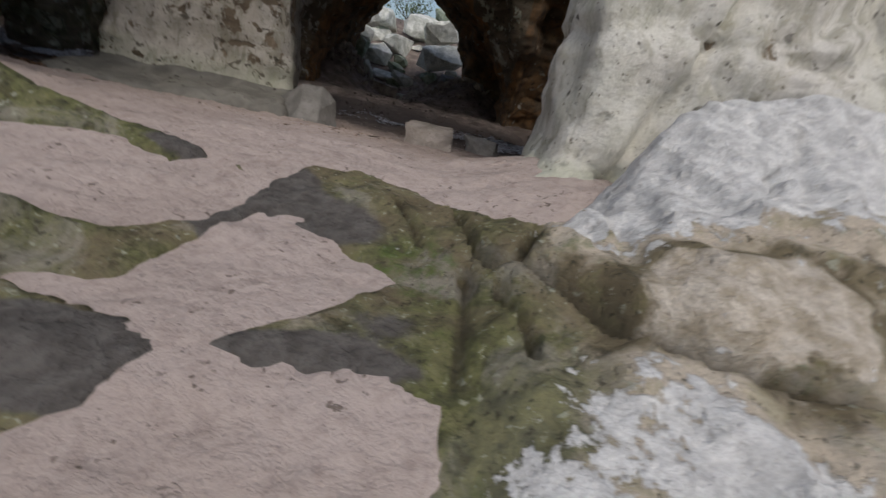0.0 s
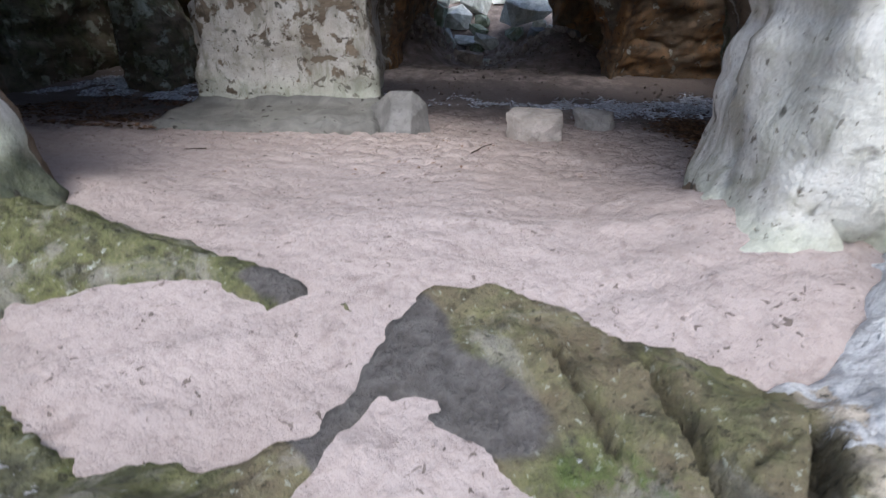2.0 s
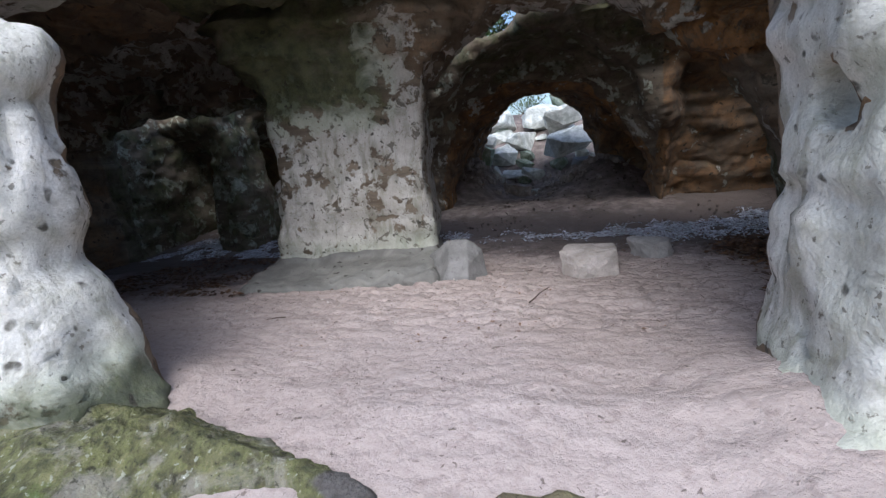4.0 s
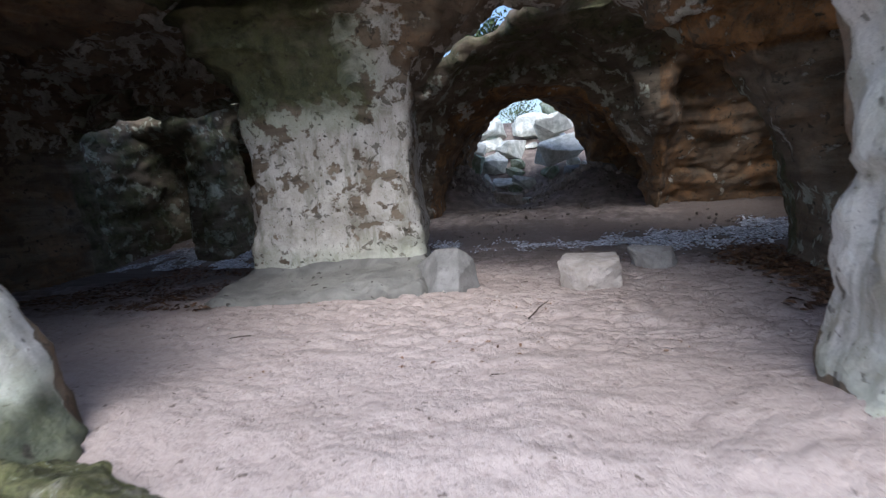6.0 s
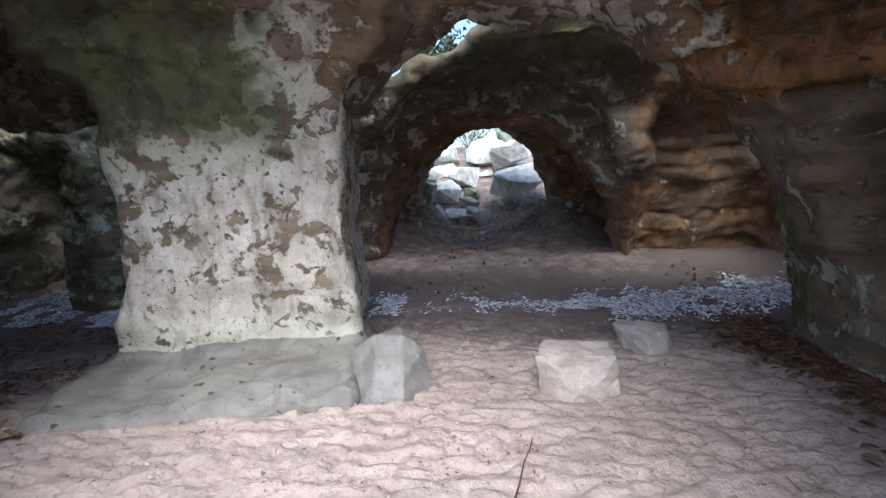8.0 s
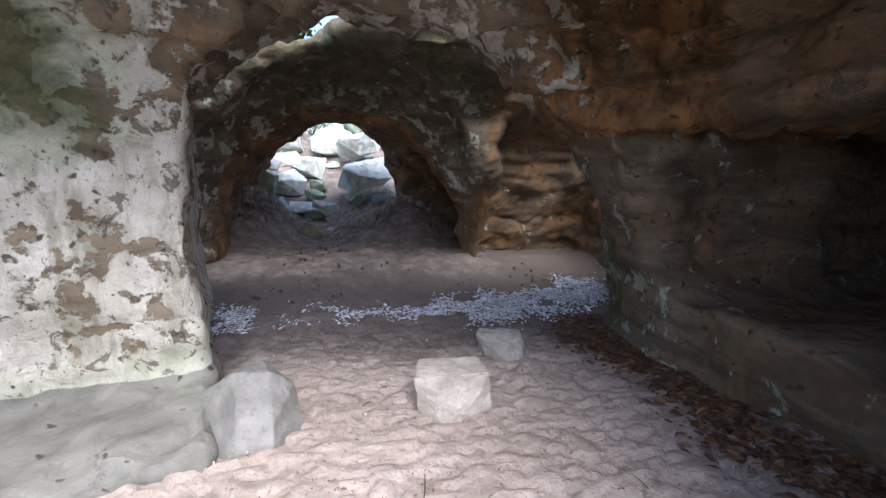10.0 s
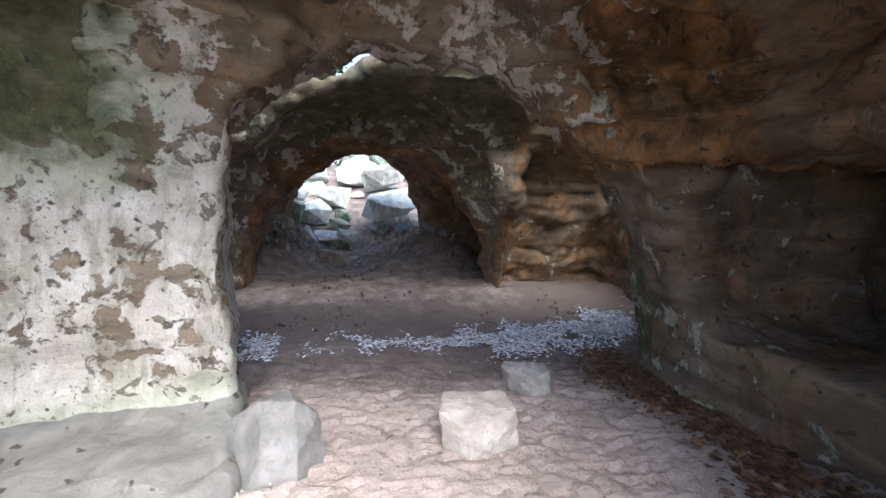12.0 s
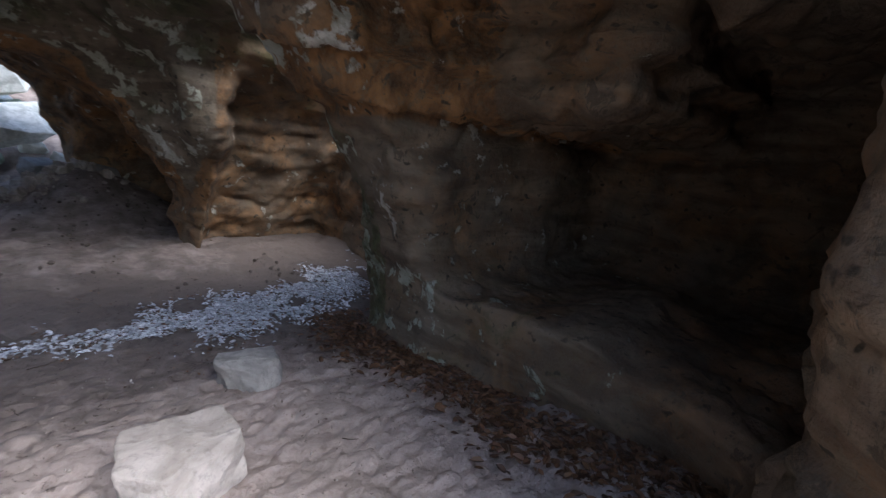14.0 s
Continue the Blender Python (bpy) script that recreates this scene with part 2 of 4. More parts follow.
SANDSTONE, LEDGE, SAND = sandstone(), ledge_stone(), sand()
BLOCK = plain_stone("block_stone", (0.36, 0.32, 0.28), (0.55, 0.50, 0.455))
GREYBLOCK = plain_stone("grey_block_stone", (0.17, 0.164, 0.154), (0.27, 0.262, 0.25))
PALEGREY = plain_stone("pale_grey_stone", (0.30, 0.285, 0.265), (0.46, 0.44, 0.41))
FARSTONE = plain_stone("far_stone", (0.44, 0.46, 0.41), (0.78, 0.79, 0.74))
EARTH = plain_stone("earth_clod", (0.07, 0.055, 0.045), (0.19, 0.155, 0.13))
RUBBLE = plain_stone("brown_rubble", (0.26, 0.22, 0.19), (0.48, 0.42, 0.37))
MOSSSTONE = plain_stone("mossy_stone", (0.15, 0.19, 0.11), (0.40, 0.44, 0.36))
LEAF = leafy("dead_leaf", (0.07, 0.035, 0.018), (0.22, 0.115, 0.055), 0.5)
# near-white base colour stands in for sky glare on the wet leaves
GLARELEAF = leafy("glare_leaf", (0.42, 0.43, 0.45), (0.88, 0.89, 0.92), 0.15)
FOLIAGE = leafy("foliage", (0.04, 0.075, 0.02), (0.12, 0.17, 0.06), 0.5)
BARK = plain_stone("bark", (0.05, 0.035, 0.025), (0.13, 0.095, 0.07))


# ---- shape tools ----
def smoothstep(a, b, x):
    t = np.clip((x - a) / (b - a), 0, 1)
    return t * t * (3 - 2 * t)


def lattice(ix, iy, iz, seed):
    h = (ix * 374761393 + iy * 668265263 + iz * 2147483647 + seed * 1274126177) & 0xFFFFFFFF
    h = ((h ^ (h >> 13)) * 1274126177) & 0xFFFFFFFF
    h = ((h ^ (h >> 16)) * 668265263) & 0xFFFFFFFF
    return ((h >> 8) & 0xFFFF) / 32767.5 - 1.0


def wave(p, scale, seed=0, octaves=1, gain=0.5):
    """Smooth value noise, -1 to 1, at the points p (n, 3)."""
    total, amp = np.zeros(len(p)), 1.0
    for o in range(octaves):
        q = p * scale * 2.03 ** o + 17.3 * o
        i = np.floor(q).astype(np.int64)
        f = q - i
        f = f * f * f * (f * (f * 6 - 15) + 10)
        v = 0
        for dx in (0, 1):
            for dy in (0, 1):
                for dz in (0, 1):
                    w = (f[:, 0] if dx else 1 - f[:, 0]) * (f[:, 1] if dy else 1 - f[:, 1]) * (f[:, 2] if dz else 1 - f[:, 2])
                    v = v + w * lattice(i[:, 0] + dx, i[:, 1] + dy, i[:, 2] + dz, seed + o)
        total += amp * v
        amp *= gain
    return total


def smin(a, b, k):
    h = np.clip(0.5 + 0.5 * (b - a) / k, 0, 1)
    return b + (a - b) * h - k * h * (1 - h)


def smax(a, b, k):
    return -smin(-a, -b, k)


def slab(x, y, z, lo, hi, r):
    """Signed distance to a box with rounded edges."""
    c = [(a + b) / 2 for a, b in zip(lo, hi)]
    h = [(b - a) / 2 - r for a, b in zip(lo, hi)]
    qx, qy, qz = np.abs(x - c[0]) - h[0], np.abs(y - c[1]) - h[1], np.abs(z - c[2]) - h[2]
    out = np.sqrt(np.maximum(qx, 0) ** 2 + np.maximum(qy, 0) ** 2 + np.maximum(qz, 0) ** 2)
    return out + np.minimum(np.maximum(qx, np.maximum(qy, qz)), 0) - r


def ball(x, y, z, c, r):
    """About the signed distance to an ellipsoid."""
    k = np.sqrt(((x - c[0]) / r[0]) ** 2 + ((y - c[1]) / r[1]) ** 2 + ((z - c[2]) / r[2]) ** 2)
    return (k - 1) * min(r)


def surface(field, origin, step):
    """Points and quads of the surface on which the field is nought (surface nets)."""
    inside = field < 0
    nx, ny, nz = field.shape
    count = np.zeros((nx - 1, ny - 1, nz - 1), np.int8)
    total = np.zeros((nx - 1, ny - 1, nz - 1, 3), np.float32)

    def view(a, o):
        return a[o[0]:nx - 1 + o[0], o[1]:ny - 1 + o[1], o[2]:nz - 1 + o[2]]

    corners = [(a, b, c) for a in (0, 1) for b in (0, 1) for c in (0, 1)]
    for p in corners:
        for axis in range(3):
            if p[axis] == 0:
                q = tuple(1 if i == axis else v for i, v in enumerate(p))
                cross = view(inside, p) != view(inside, q)
                idx = np.nonzero(cross)
                fa, fb = view(field, p)[idx], view(field, q)[idx]
                t = fa / (fa - fb)
                count[idx] += 1
                for i in range(3):
                    total[..., i][idx] += p[i] + (t if i == axis else 0)
    live = count > 0
    number = np.full(live.shape, -1, np.int64)
    number[live] = np.arange(live.sum())
    cell = np.argwhere(live)
    verts = np.array(origin) + step * (cell + total[live] / count[live][:, None])
    quads = []
    for axis in range(3):
        u, v = [i for i in range(3) if i != axis]
        a = [slice(1, s - 1) for s in field.shape]
        a[axis] = slice(0, field.shape[axis] - 1)
        b = list(a)
        b[axis] = slice(1, field.shape[axis])
        ia, ib = inside[tuple(a)], inside[tuple(b)]
        at = np.argwhere(ia != ib)
        flip = ia[tuple(at.T)]
        at = at + [0 if i == axis else 1 for i in range(3)]
        eu, ev = np.eye(3, dtype=int)[u], np.eye(3, dtype=int)[v]
        q = np.stack([number[tuple((at - d).T)] for d in (eu + ev, ev, 0 * eu, eu)], 1)
        if axis == 1:
            flip = ~flip
        q[~flip] = q[~flip][:, ::-1]
        quads.append(q)
    return verts, np.concatenate(quads)


def normals_of(v, q):
    n = np.cross(v[q[:, 2]] - v[q[:, 0]], v[q[:, 3]] - v[q[:, 1]])
    out = np.zeros_like(v)
    for i in range(4):
        for k in range(3):
            out[:, k] += np.bincount(q[:, i], n[:, k], len(v))
    return out / (np.linalg.norm(out, axis=1)[:, None] + 1e-9), n / (np.linalg.norm(n, axis=1)[:, None] + 1e-9)


def mesh_of(name, v, q, material, paints=None, smooth=True):
    me = bpy.data.meshes.new(name)
    used = np.unique(q)
    back = np.full(len(v), -1, np.int64)
    back[used] = np.arange(len(used))
    w, f = v[used], back[q]
    k = f.shape[1]
    me.vertices.add(len(w))
    me.vertices.foreach_set("co", w.astype(np.float32).ravel())
    me.loops.add(f.size)
    me.loops.foreach_set("vertex_index", f.astype(np.int32).ravel())
    me.polygons.add(len(f))
    me.polygons.foreach_set("loop_start", np.arange(0, f.size, k, dtype=np.int32))
    me.update(calc_edges=True)
    me.polygons.foreach_set("use_smooth", np.full(len(f), smooth))
    for key, values in (paints or {}).items():
        me.attributes.new(key, "FLOAT", "POINT").data.foreach_set("value", values[used].astype(np.float32))
    me.materials.append(material)
    return me


def inside_outline(x, y, pts):
    """Signed distance to a closed outline in plan, negative inside."""
    d, s = np.full(x.shape, 1e9), np.ones(x.shape)
    for (ax, ay), (bx, by) in zip(pts, pts[-1:] + pts[:-1]):
        ex, ey, wx, wy = bx - ax, by - ay, x - ax, y - ay
        t = np.clip((wx * ex + wy * ey) / (ex * ex + ey * ey), 0, 1)
        d = np.minimum(d, (wx - ex * t) ** 2 + (wy - ey * t) ** 2)
        c1, c2, c3 = y >= ay, y < by, ex * wy > ey * wx
        s = np.where((c1 & c2 & c3) | (~c1 & ~c2 & ~c3), -s, s)
    return s * np.sqrt(d)


# ---- ground ----
def ground_height(x, y):
    z = np.interp(y, [-60, -6, -1.5, 0, 0.9, 1.9, 2.4, 3.6, 4.7, 5.6, 7.3, 8.2, 10, 12.4, 13.6, 15, 18, 40],
                  [-3, -1.2, -0.05, 0.27, 0.51, 0.73, 0.80, 0.70, 0.57, 0.45, 0.38, 0.44, 0.68, 0.60, 0.78, 1.50, 3.2, 3.4])
    z = z + 0.10 * smoothstep(-1.6, -3.6, x) * smoothstep(3.0, 2.0, y)
    z = z + 0.15 * smoothstep(-0.1, 0.8, x) * smoothstep(1.5, 2.0, y) * smoothstep(3.6, 2.6, y)
    # banks of earth on both sides of the far opening
    z = z + 1.10 * np.exp(-((x + 3.3) / 0.85) ** 2 - ((y - 12.8) / 1.25) ** 2)
    z = z + 0.80 * np.exp(-((x - 0.35) / 1.05) ** 2 - ((y - 12.9) / 1.15) ** 2)
    z = z - 0.22 * np.exp(-((x + 1.8) / 0.8) ** 2 - ((y - 13.6) / 1.1) ** 2)
    return z


def sand_height(x, y):
    """The sand with its slow swells."""
    p = np.stack([x, y, 0 * x], 1)
    return ground_height(x, y) + 0.022 * wave(p, 1.3, 5, 2)


def axis_steps(lo, hi, step, reach, grow=1.35):
    a = list(np.arange(lo, hi + step / 2, step))
    d = step
    while a[-1] < reach:
        d *= grow
        a.append(a[-1] + d)
    d = step
    while a[0] > -reach:
        d *= grow
        a.insert(0, a[0] - d)
    return np.array(a)


def grid_quads(nx, ny):
    i = np.arange(nx * ny).reshape(nx, ny)
    return np.stack([i[:-1, :-1], i[1:, :-1], i[1:, 1:], i[:-1, 1:]], -1).reshape(-1, 4)


def build_ground():
    xs, ys = axis_steps(-5.0, 3.0, 0.03, 2500), axis_steps(0.2, 11.0, 0.03, 2500)
    x, y = [a.ravel() for a in np.meshgrid(xs, ys, indexing="ij")]
    far = np.clip((np.hypot(x + 1, y - 6) - 14) / 40, 0, 1)
    p = np.stack([x, y, 0 * x], 1)
    z = sand_height(x, y)
    z += 0.011 * wave(p * [1, 1.6, 1], 5.5, 9, 3)
    z += 0.012 * wave(p * [1, 1.7, 1], 9.0, 19, 3) * smoothstep(3.0, 4.0, y) * smoothstep(8.2, 7.0, y)
    # trodden hollows inside the cave
    tread = np.abs(wave(p * [0.8, 1.6, 1], 6.5, 31, 2, 0.5))
    z -= 0.030 * smoothstep(0.5, 0.0, tread) * smoothstep(3.2, 4.2, y) * smoothstep(8.2, 7.0, y)
    z -= 0.012 * smoothstep(0.3, 0.0, tread)
    # uneven earth in the tunnel
    z += (0.035 * wave(p, 2.6, 45, 3) + 0.015 * wave(p, 8.0, 46, 2)) * smoothstep(8.4, 9.0, y) * smoothstep(16, 14, y)
    z += (far + np.minimum(np.hypot(x + 1, y - 6) / 40, 1) * smoothstep(4.2, 2.4, y) * (1 - far)) * 0.5 * wave(p, 0.05, 3, 2)
    # sand turns darker brown deep in the cave, beside walls and far out
    dark_tone = smoothstep(5.6, 7.6, y) * (0.75 + 0.1 * smoothstep(8.1, 8.5, y) - 0.25 * smoothstep(8.8, 9.6, y)) + 0.5 * smoothstep(-3.6, -5.0, x) * smoothstep(3.5, 4.5, y) + 0.5 * smoothstep(1.3, 1.9, x) * smoothstep(3, 4, y)
    dark_tone = np.maximum(dark_tone, 0.9 * smoothstep(4.5, 9.0, np.hypot(x + 0.5, (y - 2.0) * 1.0)) * (y < 1.0))
    dark_tone = np.maximum(dark_tone, 0.9 * (np.abs(x) > 11))
    me = mesh_of("ground", np.stack([x, y, z], 1), grid_quads(len(xs), len(ys)), SAND, {"dark_tone": dark_tone})
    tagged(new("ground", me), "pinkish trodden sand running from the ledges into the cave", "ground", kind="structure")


build_ground()


# ---- the cave rock ----
def rock_field(x, y, z):
    # front hill with its back face at the open cleft
    front = np.where(x < -0.8, 1.72, 2.12) + 0.12 * (z - 1.0)
    hill = smax(slab(x, y, z, (-10.5, 0.0, -0.8), (5.2, 7.75, 4.8), 0.3), front - y, 0.3)
    hill = smax(hill, y - 7.42 + 0.2 * smoothstep(3.2, 3.9, z), 0.2)
    hill = smax(hill, 0.71 * (y - 6.65 + 0.25 * smoothstep(0.4, 1.4, x) - 0.6 * smoothstep(-3.6, -4.6, x)) + 0.71 * (z - 4.35), 0.15)
    # entrance between the two jambs, unseen above and left open to admit light
    left = -2.38 - 0.24 * smoothstep(2.05, 2.6, y) + 0.20 * smoothstep(1.45, 0.7, z) + 0.38 * smoothstep(2.3, 3.0, z) - 0.12 * smoothstep(1.9, 1.6, z) * smoothstep(1.3, 1.6, z)
    right = 0.60 - 0.26 * smoothstep(1.15, 0.70, z) * smoothstep(3.1, 2.4, y) - 0.10 * smoothstep(1.8, 2.6, z) + 0.35 * smoothstep(3.0, 3.5, y)
    gap = smax(smax(left - x, x - right, 0.3), smax(z - 5.0, y - 3.75, 0.4), 0.4)
    hill = smax(hill, -gap, 0.22)
    # the roof starts behind the jambs: unseen opening that lights floor and pillar
    sky_gap = slab(x, y, z - 0.30 * (y - 3.0), (-3.3, 1.0, 2.9), (0.2, 4.05, 7.5), 0.4)
    hill = smax(hill, -sky_gap, 0.3)
    # the chamber, which runs on behind the thin rock beside the entrance
    room = slab(x, y, z, (-9.2, 3.45, -1.5), (2.10, 6.12, 3.85), 0.5)
    wing = slab(x, y, z, (-8.6, 2.30, -1.5), (-1.6, 5.0, 3.3), 0.35)
    hill = smax(hill, -smin(room, wing, 0.2), 0.2)
    # low hollow over the bench in the side wall
    hollow = slab(x, y, z - 0.06 * (5 - y), (1.4, 3.55, 1.20), (4.7, 6.25, 2.85), 0.3)
    hill = smax(hill, -hollow, 0.12)
    # further recess behind the jamb, added so that this side stays in shade
    hill = smax(hill, -slab(x, y, z, (1.45, 2.95, 1.12), (4.85, 4.6, 3.5), 0.3), 0.15)
    # arch towards the cleft
    k = (np.abs((x + 0.75) / 2.80) ** 1.9 + np.abs(np.maximum(z - 0.9, 0) / 2.72) ** 1.9) ** (1 / 1.9)
    arch = smax((k - 1) * 2.3 - 0.10 * (y - 6.9), 5.0 - y, 0.2)
    hill = smax(hill, -arch, 0.25)
    bay = slab(x, y, z, (-8.8, 4.0, -1.5), (-3.6, 6.95, 3.85), 0.5)
    hill = smax(hill, -bay, 0.2)
    # opening on the other side of the pillar
    side = slab(x, y, z, (-9.0, 5.0, -1.5), (-3.5, 9.0, 3.05), 0.6)
    hill = smax(hill, -side, 0.3)
    # the pillar, turned a little, with its corbel and foot
    c, s = math.cos(radians(15)), math.sin(radians(15))
    u, w = c * (x + 3.05) + s * (y - 6.5), -s * (x + 3.05) + c * (y - 6.5)
    wide = 0.85 + (0.30 + 0.22 * smoothstep(1.6, 0.5, z)) * (u < 0) + 0.55 * smoothstep(2.75, 3.5, z) * (u > 0) + 0.2 * smoothstep(2.6, 3.4, z) * (u < 0)
    deep = 0.70 + 0.28 * smoothstep(2.6, 3.6, z)
    post = slab(u / wide, w / deep, z, (-1, -1, -1), (1, 1, 4.6), 0.16) * 0.75
    hill = smin(hill, post, 0.12)
    flange = slab(u, w + 0.25 * u, z, (-1.36 - 0.0, -0.62, -1), (-1.0, 0.2, 1.75), 0.10)
    hill = smin(hill, flange, 0.15)
    foot = slab(u, w, z - 0.09 * (w + 0.68), (-1.45, -1.62, -1), (0.90, 0.3, 0.70), 0.10)
    hill = smin(hill, foot, 0.04)
    # rock beyond the cleft, overhanging, with the tunnel
    back = slab(x, y, z, (-10.5, 8.0, -0.8), (5.2, 13.7, 5.2), 0.3)
    brow = smoothstep(-1.35, -0.75, x) * smoothstep(1.5, 0.9, x)
    face = np.maximum(10.25 - 0.45 * z - 0.75 * brow * smoothstep(3.2, 3.9, z), 8.72 - 0.95 * brow * smoothstep(3.2, 3.9, z) - 0.40 * smoothstep(-0.8, 0.4, x) * smoothstep(3.4, 4.4, z)) + 0.65 * smoothstep(1.15, 1.6, x) * smoothstep(3.5, 2.5, z) + 1.1 * smoothstep(-4.6, -5.6, x) * smoothstep(3.2, 2.2, z)
    back = smax(back, face - y, 0.12)
    back = smax(back, 0.71 * (8.72 - 0.95 * brow - 0.40 * smoothstep(-0.8, 0.4, x) * (1 - brow) + 0.2 * smoothstep(0.9, 1.6, x) - y) + 0.71 * (z - 4.45), 0.12)
    back = smax(back, z - 5.3 + 0.32 * (y - 8.75), 0.2)
    back = smax(back, z - np.clip(3.70 + 0.31 * (x + 2.1) + 1.5 * smoothstep(-1.0, -0.75, x) + 0.05 * np.sin(9 * x), 3.45, 5.3) - 0.18 * np.maximum(y - 9.1, 0), 0.08)
    t = smoothstep(9.2, 10.5, y)
    a, top = 2.42 - 0.35 * t, 3.75 - 0.72 * smoothstep(9.3, 10.3, y) + 0.45 * smoothstep(11, 13, y)
    k = (np.abs((x + 1.0 + 0.45 * smoothstep(11, 13.5, y)) / (a - 0.45 * smoothstep(12, 13.5, y))) ** 2 + np.abs(np.maximum(z - 0.7, 0) / (top - 0.7)) ** 2) ** 0.5
    back = smax(back, -smax((k - 1) * 2.0, 7.0 - y, 0.2), 0.12)
    back = smax(back, -ball(x, y, z, (-0.5, 11.9, 0.8), (2.9, 1.3, 1.9)), 0.15)
    # a pocket beside the tunnel mouth
    back = smax(back, -ball(x, y, z, (1.02, 8.72, 2.95), (0.42, 0.34, 0.55)), 0.2)
    all_rock = smin(hill, back, 0.1)
    # the rock closes over the middle of the cleft
    all_rock = smin(all_rock, slab(x, y, z, (-0.75, 6.4, 4.1), (0.0, 9.4, 5.1), 0.25), 0.3)
    # ends of the cleft
    all_rock = smin(all_rock, slab(x, y, z, (3.3, 6.0, -0.8), (5.2, 11.0, 2.7), 0.3), 0.3)
    all_rock = smin(all_rock, slab(x, y, z, (-10.5, 3.0, -0.8), (-9.4, 11.0, 5.2), 0.3), 0.3)
    # second, thin pillar in the side passage
    all_rock = smin(all_rock, slab(x + 0.06 * z, y, z, (-7.5, 7.9, -1), (-6.7, 9.2, 3.6), 0.25), 0.2)
    # unseen opening to the sky over the cleft's end, added to brighten the litter
    all_rock = smax(all_rock, -slab(x, y, z, (1.5, 7.45, 2.9), (3.25, 8.4, 8.0), 0.3), 0.2)
    # a pocket weathered into the jamb
    return smax(all_rock, -ball(x, y, z, (0.64, 2.60, 1.95), (0.20, 0.10, 0.11)), 0.03)


def build_rock():
    step = 0.048
    lo, hi = (-11.0, 1.0, -0.9), (5.6, 14.2, 5.6)
    ax = [np.arange(a, b, step, dtype=np.float32) for a, b in zip(lo, hi)]
    field = np.empty([len(a) for a in ax], np.float32)
    y, z = ax[1][None, :, None], ax[2][None, None, :]
    for i in range(0, len(ax[0]), 40):
        x = ax[0][i:i + 40][:, None, None]
        field[i:i + 40] = rock_field(*np.broadcast_arrays(x, y, z))
    v, q = surface(field, lo, step)
    n, _ = normals_of(v, q)
    bed = v * [0.55, 0.55, 2.2]
    calm = 0.45 + 0.55 * smoothstep(3.2, 4.0, v[:, 1])
    uu, ww = 0.966 * (v[:, 0] + 3.05) + 0.259 * (v[:, 1] - 6.5), -0.259 * (v[:, 0] + 3.05) + 0.966 * (v[:, 1] - 6.5)
    calm = calm * np.where((np.abs(uu) < 1.3) & (np.abs(ww) < 1.0) & (v[:, 2] < 2.9), 0.55, 1.0)
    push = calm * (0.10 * wave(v, 0.9, 1, 2) + 0.055 * wave(bed, 1.7, 2, 3)) + 0.022 * wave(v, 6.0, 3, 2)
    push -= 0.05 * smoothstep(0.16, 0.0, np.abs(wave(v, 1.5, 8, 2))) * smoothstep(-0.1, 0.3, wave(v, 0.7, 12))
    depth = smoothstep(3.4, 4.2, v[:, 1])
    # beds that stand out one over another high in the cave
    turn = (v[:, 2] * 2.6 + 0.5 * wave(v, 0.7, 21, 2)) % 1.0
    push += 0.21 * depth * (smoothstep(0.0, 0.10, turn) - turn - 0.2) * np.where((np.abs(uu) < 1.5) & (np.abs(ww) < 1.2), smoothstep(3.0, 3.4, v[:, 2]), smoothstep(2.3, 2.9, v[:, 2])) * smoothstep(7.4, 6.8, v[:, 1])
    push += (0.11 - 0.05 * (v[:, 1] > 7.6)) * depth * wave(v, 1.9, 25, 4, 0.55) * smoothstep(2.2, 3.0, v[:, 2] + 1.2 * (v[:, 1] > 7.6))
    # joint across the jamb
    joint = np.abs(v[:, 2] - 1.64 - 0.05 * wave(v, 2.0, 28))
    push -= 0.04 * (1 - depth) * (v[:, 0] > 0) * smoothstep(0.06, 0.0, joint)
    tilt = np.stack([v[:, 0] * 0.9 + 0.7 * v[:, 2], v[:, 1] * 0.8, 0.35 * v[:, 2] - 0.3 * v[:, 0]], 1)
    push -= 0.05 * (1 - depth) * smoothstep(0.06, 0.0, np.abs(wave(tilt, 1.7, 33, 2)))
    push += 0.034 * (1 - depth) * wave(v * [1, 1, 0.6], 4.5, 35, 3)
    # leaning joint that splits the entrance jamb, and broken blocks beyond it
    lean = np.abs(v[:, 0] - 1.0 - 0.42 * (v[:, 2] - 1.26) + 0.03 * wave(v, 3.0, 39))
    push -= 0.11 * (1 - depth) * (v[:, 0] > 0.6) * smoothstep(0.07, 0.0, lean)
    push += 0.10 * (1 - depth) * wave(v, 2.6, 37, 4, 0.6) * smoothstep(1.1, 1.5, v[:, 0])
    v = v + n * push[:, None]
    x, y, z = v.T
    inner = np.where((y < 3.75) & (n[:, 1] < np.where(x < -0.8, 0.75, 0.25)), 0.0, smoothstep(2.0, 2.4, y))
    c, s = math.cos(radians(15)), math.sin(radians(15))
    u, w = c * (x + 3.05) + s * (y - 6.5), -s * (x + 3.05) + c * (y - 6.5)
    post = (np.abs(u) < 1.5) & (w > -1.8) & (w < 0.95) & (z < 3.35)
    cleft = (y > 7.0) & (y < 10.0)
    crust = np.where(post, 0.60 - 0.40 * smoothstep(2.4, 2.9, z) * smoothstep(-2.1, -2.6, x) + 0.25 * smoothstep(1.2, 0.7, z), np.where(inner > 0.5, -0.12, 0.90))
    # pale crust fades out towards the top, dimming a strip the sun lights
    crust = np.where((y > 7.6) & ~post, 0.06 + 0.24 * smoothstep(1.2, 0.8, x) * smoothstep(10.5, 9.8, y) * smoothstep(3.7, 3.2, z), crust)
